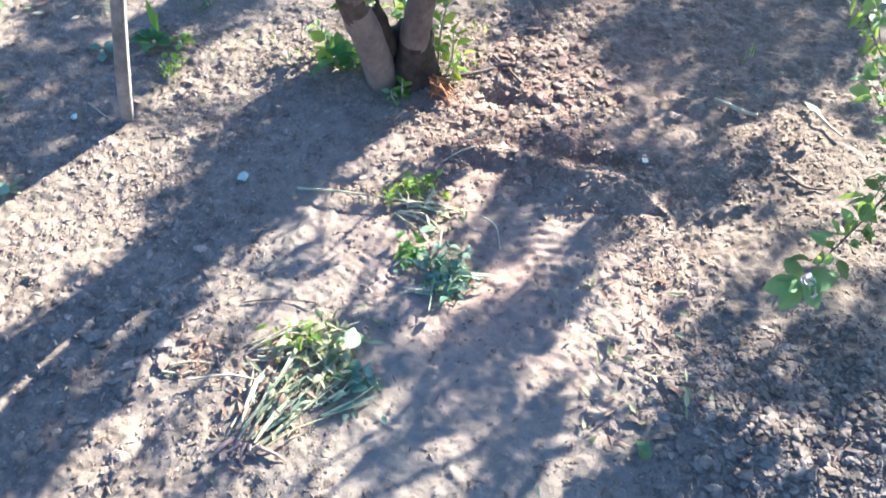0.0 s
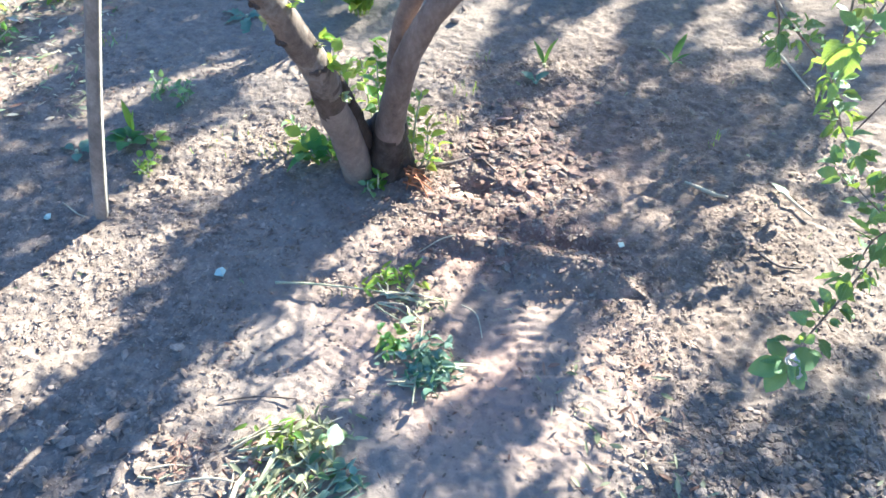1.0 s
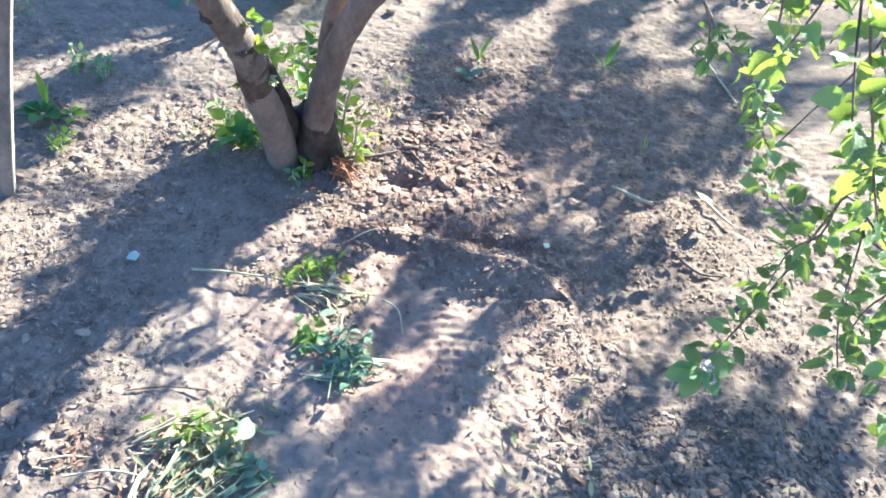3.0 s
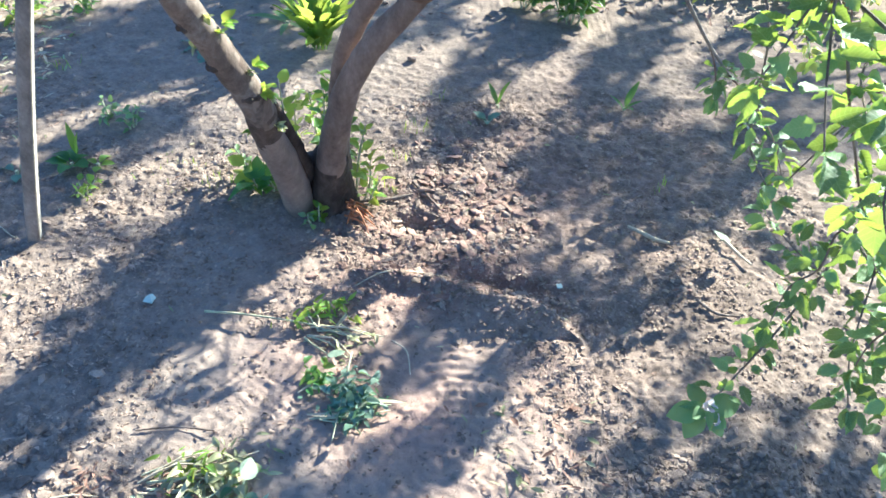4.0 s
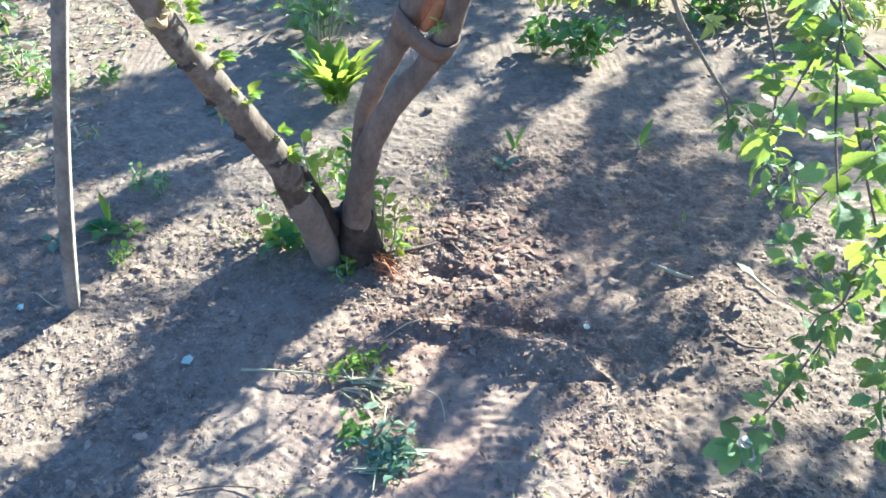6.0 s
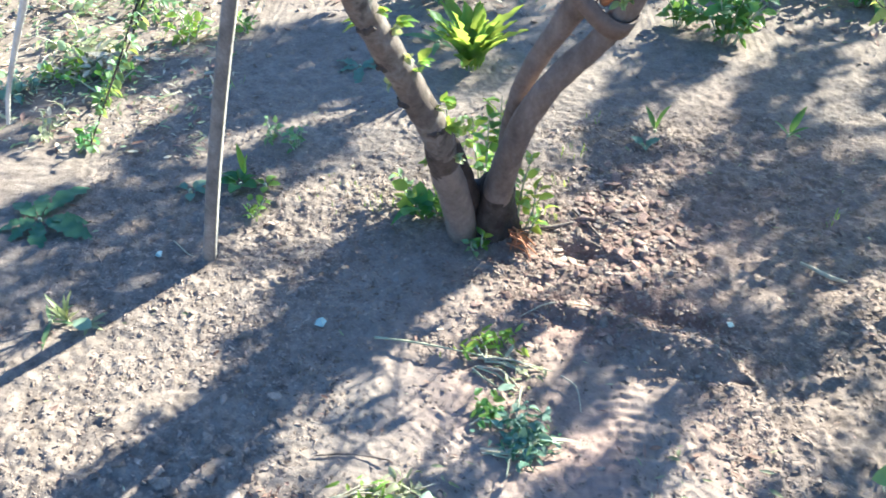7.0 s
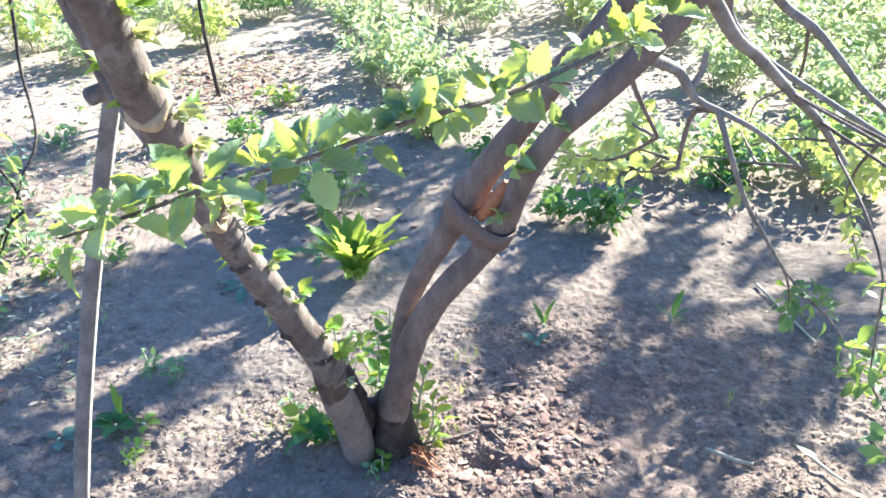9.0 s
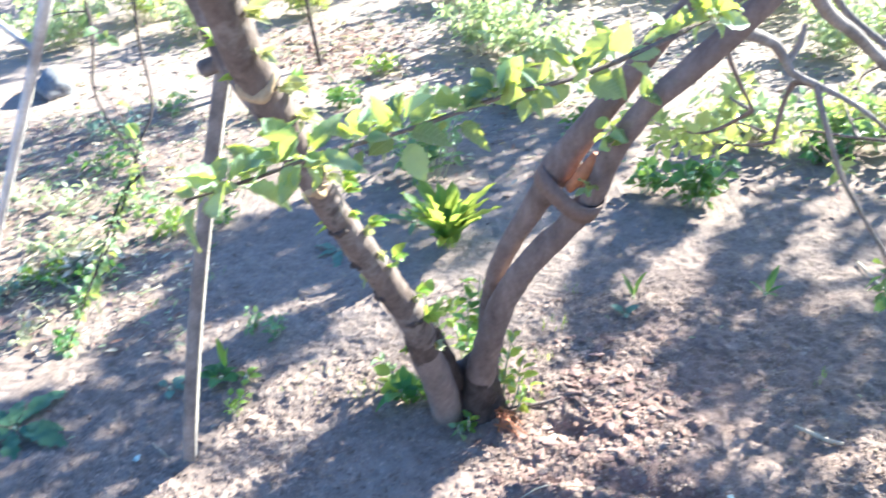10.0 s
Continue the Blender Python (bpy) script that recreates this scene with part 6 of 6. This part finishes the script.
def bough(parent, root, strip, low, high, seed, thick=1250):
    """A bough of an unseen crown: a thin branch with leaves set along the sun's rays to shade one strip of soil."""
    rg = random.Random(seed)
    x0, y0, x1, y1, half = strip
    hgt = rg.uniform(low, high)
    a, b = Vector((x0, y0, 0)), Vector((x1, y1, 0))
    length = (b - a).length
    along = (b - a) / length
    across = Vector((-along.y, along.x, 0))
    size = min(0.052, max(0.026, half * 1.5))
    a, b = a + along * min(0.02, 0.15 * length), b - along * min(0.02, 0.15 * length)
    length = (b - a).length
    half = max(half - 0.17 * size, 0.5 * half)
    geo = Geo()
    for _ in range(int(thick * (2 * half * length + 3.14 * half * half) * (0.052 / size) ** 1.4)):
        u = rg.uniform(-half * 0.8, length + half * 0.8)
        past = max(0.0, -u, u - length) / half
        w = half * math.sqrt(max(0.0, 1 - past * past)) * rg.uniform(-1, 1) * (1 + 0.28 * noise.noise(Vector((u * 14, seed, 0))))
        soil = a + along * u + across * w
        if any((soil.x - ox) ** 2 + (soil.y - oy) ** 2 < 0.075 ** 2 for ox, oy in CROWN_HOLES):
            continue
        at = soil + SUN * (hgt / SUN.z + rg.uniform(-.2, .2))
        v, f = rg.choice(CROWN_LEAVES)
        geo.add(place(v, at, (rg.uniform(-1, 1), rg.uniform(-1, 1), rg.uniform(-.6, .4)), SUN + Vector((rg.uniform(-.7, .7), rg.uniform(-.7, .7), rg.uniform(-.4, .7))), size * rg.uniform(0.7, 1.25)), f)
    ends = [a + SUN * (hgt / SUN.z), b + SUN * (hgt / SUN.z)]
    ends.sort(key=lambda p: (p - Vector(root)).length)
    mid = Vector(root).lerp(ends[0], 0.55) + Vector((0, 0, 0.25))
    g = Geo()
    tube(g, [Vector(root), mid] + ends, [0.007, 0.0026, 0.002, 0.0014], 6, 0.06, 0.1, seed=seed)
    tw = part("bough", g, TWIG, parent)
    part("foliage", geo, [FOLIAGE], tw)


near_tree = thing("shade_tree", "unseen apple tree added behind the plot to shade it", "tree", "fruit trees behind", at=(4.7, 3.2, 0))
g_ = Geo()
tube(g_, [(4.72, 3.2, -0.1), (4.7, 3.2, 0.5), (4.65, 3.2, 1.1), (4.5, 3.2, 1.7), (4.4, 3.2, 2.3), (4.5, 3.1, 2.7)], [0.11, 0.09, 0.08, 0.07, 0.05, 0.02], 14, 0.06, 0.1, seed=95)
part("trunk", g_, BARK, near_tree)
far_tree = thing("shade_tree", "second unseen apple tree, added to shade the ground farther back", "tree", "fruit trees behind", at=(5.9, 5.6, 0))
g_ = Geo()
tube(g_, [(5.9, 5.6, -0.1), (5.85, 5.6, 0.6), (5.75, 5.6, 1.2), (5.6, 5.6, 1.7), (5.5, 5.6, 2.2), (5.6, 5.5, 2.5)], [0.12, 0.10, 0.085, 0.07, 0.05, 0.02], 14, 0.06, 0.1, seed=96)
part("trunk", g_, BARK, far_tree)
# strips of soil that each group of boughs is placed to shade: from, to, half width
TRUNK_SIDE = [(-0.1, 1.89, -0.39, 1.59, 0.123), (-0.27, 1.69, -0.5, 1.4, 0.109), (-0.44, 1.45, -0.61, 1.28, 0.084), (-0.6, 1.34, -0.85, 1.08, 0.05),
    (-0.5, 1.18, -0.75, 0.87, 0.068), (-0.67, 0.91, -0.75, 0.78, 0.081), (-0.42, 1.89, -0.56, 1.67, 0.044), (-0.53, 1.59, -0.63, 1.49, 0.027),
    (-0.08, 1.92, -0.38, 1.7, 0.115), (-0.26, 1.73, -0.49, 1.54, 0.105)]
FINGERS = [(-0.17, 1.4, -0.31, 1.37, 0.016), (-0.21, 1.37, -0.34, 1.24, 0.018), (-0.26, 1.27, -0.33, 1.13, 0.013), (-0.32, 1.18, -0.41, 1.07, 0.012),
    (-0.41, 0.96, -0.48, 0.78, 0.022), (-0.32, 0.84, -0.39, 0.76, 0.032), (-0.34, 1.09, -0.43, 0.99, 0.02), (-0.45, 0.9, -0.5, 0.81, 0.013)]
TRODDEN = [(0.25, 1.13, 0.06, 1.0, 0.055), (0.11, 0.97, -0.0, 0.78, 0.043), (0.26, 1.04, 0.14, 0.92, 0.033),
    (0.31, 1.61, 0.19, 1.33, 0.06), (0.05, 1.25, -0.04, 1.02, 0.041), (-0.02, 1.1, -0.08, 0.93, 0.034), (0.32, 0.93, 0.2, 0.76, 0.027),
    (0.43, 1.05, 0.33, 0.97, 0.016), (0.02, 0.84, -0.09, 0.75, 0.022), 
    (0.44, 1.24, 0.26, 1.11, 0.031), (0.22, 1.18, 0.14, 1.12, 0.029)]
BANK = [(1.03, 1.91, 0.78, 2.0, 0.059), (1.01, 1.96, 0.81, 1.75, 0.061), (0.67, 1.7, 0.31, 1.76, 0.041), (0.81, 1.58, 0.34, 1.6, 0.085),
    (0.94, 1.7, 0.71, 1.6, 0.07), (0.35, 1.59, 0.26, 1.37, 0.036), (0.57, 1.5, 0.39, 1.26, 0.046), (0.42, 1.3, 0.3, 1.16, 0.05),
    (1.06, 1.41, 0.91, 1.42, 0.035), (0.86, 1.19, 0.66, 1.13, 0.042), (1.44, 1.8, 1.25, 1.85, 0.057), (0.72, 1.92, 0.53, 1.78, 0.031)]
HEAP_SIDE = [(0.82, 1.34, 0.69, 1.17, 0.019), (0.9, 1.3, 0.67, 1.11, 0.017), (0.71, 1.13, 0.6, 0.97, 0.026), (1.13, 1.27, 1.08, 1.05, 0.051),
    (1.0, 1.04, 0.66, 0.97, 0.066), (0.89, 0.89, 0.66, 0.86, 0.055), (0.59, 0.94, 0.51, 0.77, 0.038), (0.82, 1.17, 0.74, 1.11, 0.019),
    (1.35, 1.23, 1.18, 1.04, 0.036), (1.29, 1.03, 0.92, 0.99, 0.082), (1.13, 1.26, 1.01, 1.14, 0.027), (1.13, 0.87, 0.82, 0.89, 0.077),
    (1.0, 1.39, 0.88, 1.32, 0.021), (1.09, 1.3, 0.92, 1.17, 0.023)]
BACK_LEFT = [(-0.24, 2.81, -0.83, 2.84, 0.175), (-0.67, 3.14, -1.05, 2.72, 0.105), (-0.32, 2.98, -0.48, 2.88, 0.149), (-0.45, 2.49, -0.7, 2.4, 0.043)]
STAKE_SIDE = [(-0.92, 2.6, -1.14, 2.32, 0.06), (-0.52, 2.98, -0.76, 2.64, 0.137), (-1.11, 2.91, -1.24, 2.72, 0.076), (-0.61, 2.37, -0.76, 2.23, 0.038)]
BETWEEN = [(0.47, 3.76, -0.4, 3.98, 0.378), (0.3, 3.23, -0.28, 3.15, 0.26), (0.09, 2.89, -0.08, 2.83, 0.098), (0.35, 2.46, 0.49, 2.77, 0.053),
    (0.45, 2.3, 0.31, 2.22, 0.04)]
BACK_RIGHT = [(0.84, 3.19, 0.52, 2.79, 0.138), (0.52, 2.52, 0.33, 2.26, 0.087), (1.36, 3.29, 0.98, 2.73, 0.129), (0.98, 2.73, 0.74, 2.23, 0.078),
    (1.05, 2.29, 0.69, 2.15, 0.157), (1.66, 3.25, 1.39, 2.77, 0.057), (1.48, 2.45, 1.12, 2.3, 0.104), (1.36, 2.2, 1.0, 2.11, 0.117),
    (1.3, 2.0, 1.07, 1.99, 0.06), (1.15, 2.71, 0.97, 2.4, 0.06),
    (1.78, 2.76, 1.53, 2.62, 0.08), (1.66, 2.46, 1.5, 2.35, 0.056)]
WEED_SIDE = [(-0.93, 2.61, -1.12, 2.24, 0.08), (-0.88, 2.3, -1.02, 2.21, 0.049), (-0.9, 2.16, -1.26, 2.08, 0.052), (-0.81, 2.03, -1.36, 1.94, 0.147),
    (-0.81, 1.86, -1.03, 1.66, 0.088), (-0.99, 1.78, -1.27, 1.69, 0.117), (-1.14, 1.58, -1.2, 1.54, 0.048),
    (-0.52, 2.45, -0.81, 2.25, 0.081), (-0.51, 2.27, -0.65, 2.16, 0.037), (-0.7, 2.1, -0.76, 1.96, 0.036)]
LIGHT_SHADE = [(-1.49, 2.77, -1.67, 2.56, 0.132), (-1.47, 2.42, -1.55, 2.3, 0.072), (-1.12, 2.92, -1.29, 2.86, 0.078), (-1.6, 4.2, -2.14, 3.92, 0.31),
    (-1.48, 3.58, -1.95, 3.66, 0.119), (-1.41, 2.74, -1.59, 2.54, 0.12), (-2.55, 5.3, -2.76, 5.06, 0.222),
    (-0.31, 1.95, -0.66, 1.77, 0.041), (-0.45, 1.67, -0.58, 1.58, 0.028)]
LEFT_EDGE = [(-0.55, 2.38, -0.79, 2.23, 0.07), (-0.43, 2.38, -0.51, 2.32, 0.04), (-0.8, 1.89, -0.95, 1.77, 0.068), (-0.55, 1.93, -0.69, 1.83, 0.03),
    (-0.54, 3.18, -0.74, 3.02, 0.104)]
SIDE_BACK = [(-0.58, 3.16, -1.0, 2.99, 0.156), (-0.44, 2.82, -0.91, 2.56, 0.136), (-0.62, 2.38, -0.8, 2.19, 0.069), (-0.47, 2.52, -0.61, 2.35, 0.041)]
for k, strip in enumerate(TRUNK_SIDE + FINGERS + TRODDEN + BANK):
    bough(near_tree, (4.5, 3.2, 1.7) if k % 2 else (4.4, 3.2, 2.3), strip, 1.35, 1.9, 500 + k, 1300)
for k, strip in enumerate(BACK_LEFT + STAKE_SIDE + SIDE_BACK + LEFT_EDGE + BETWEEN + BACK_RIGHT + WEED_SIDE):
    bough(far_tree, (5.6, 5.6, 1.7) if k % 2 else (5.5, 5.6, 2.2), strip, 1.6, 2.2, 580 + k, 1350)
for k, strip in enumerate(HEAP_SIDE):
    bough(near_tree, (4.5, 3.2, 1.7) if k % 2 else (4.4, 3.2, 2.3), strip, 1.35, 1.9, 660 + k, 1150)
for k, strip in enumerate(LIGHT_SHADE):
    bough(far_tree, (5.6, 5.6, 1.7) if k % 2 else (5.5, 5.6, 2.2), strip, 1.6, 2.2, 680 + k, 700)
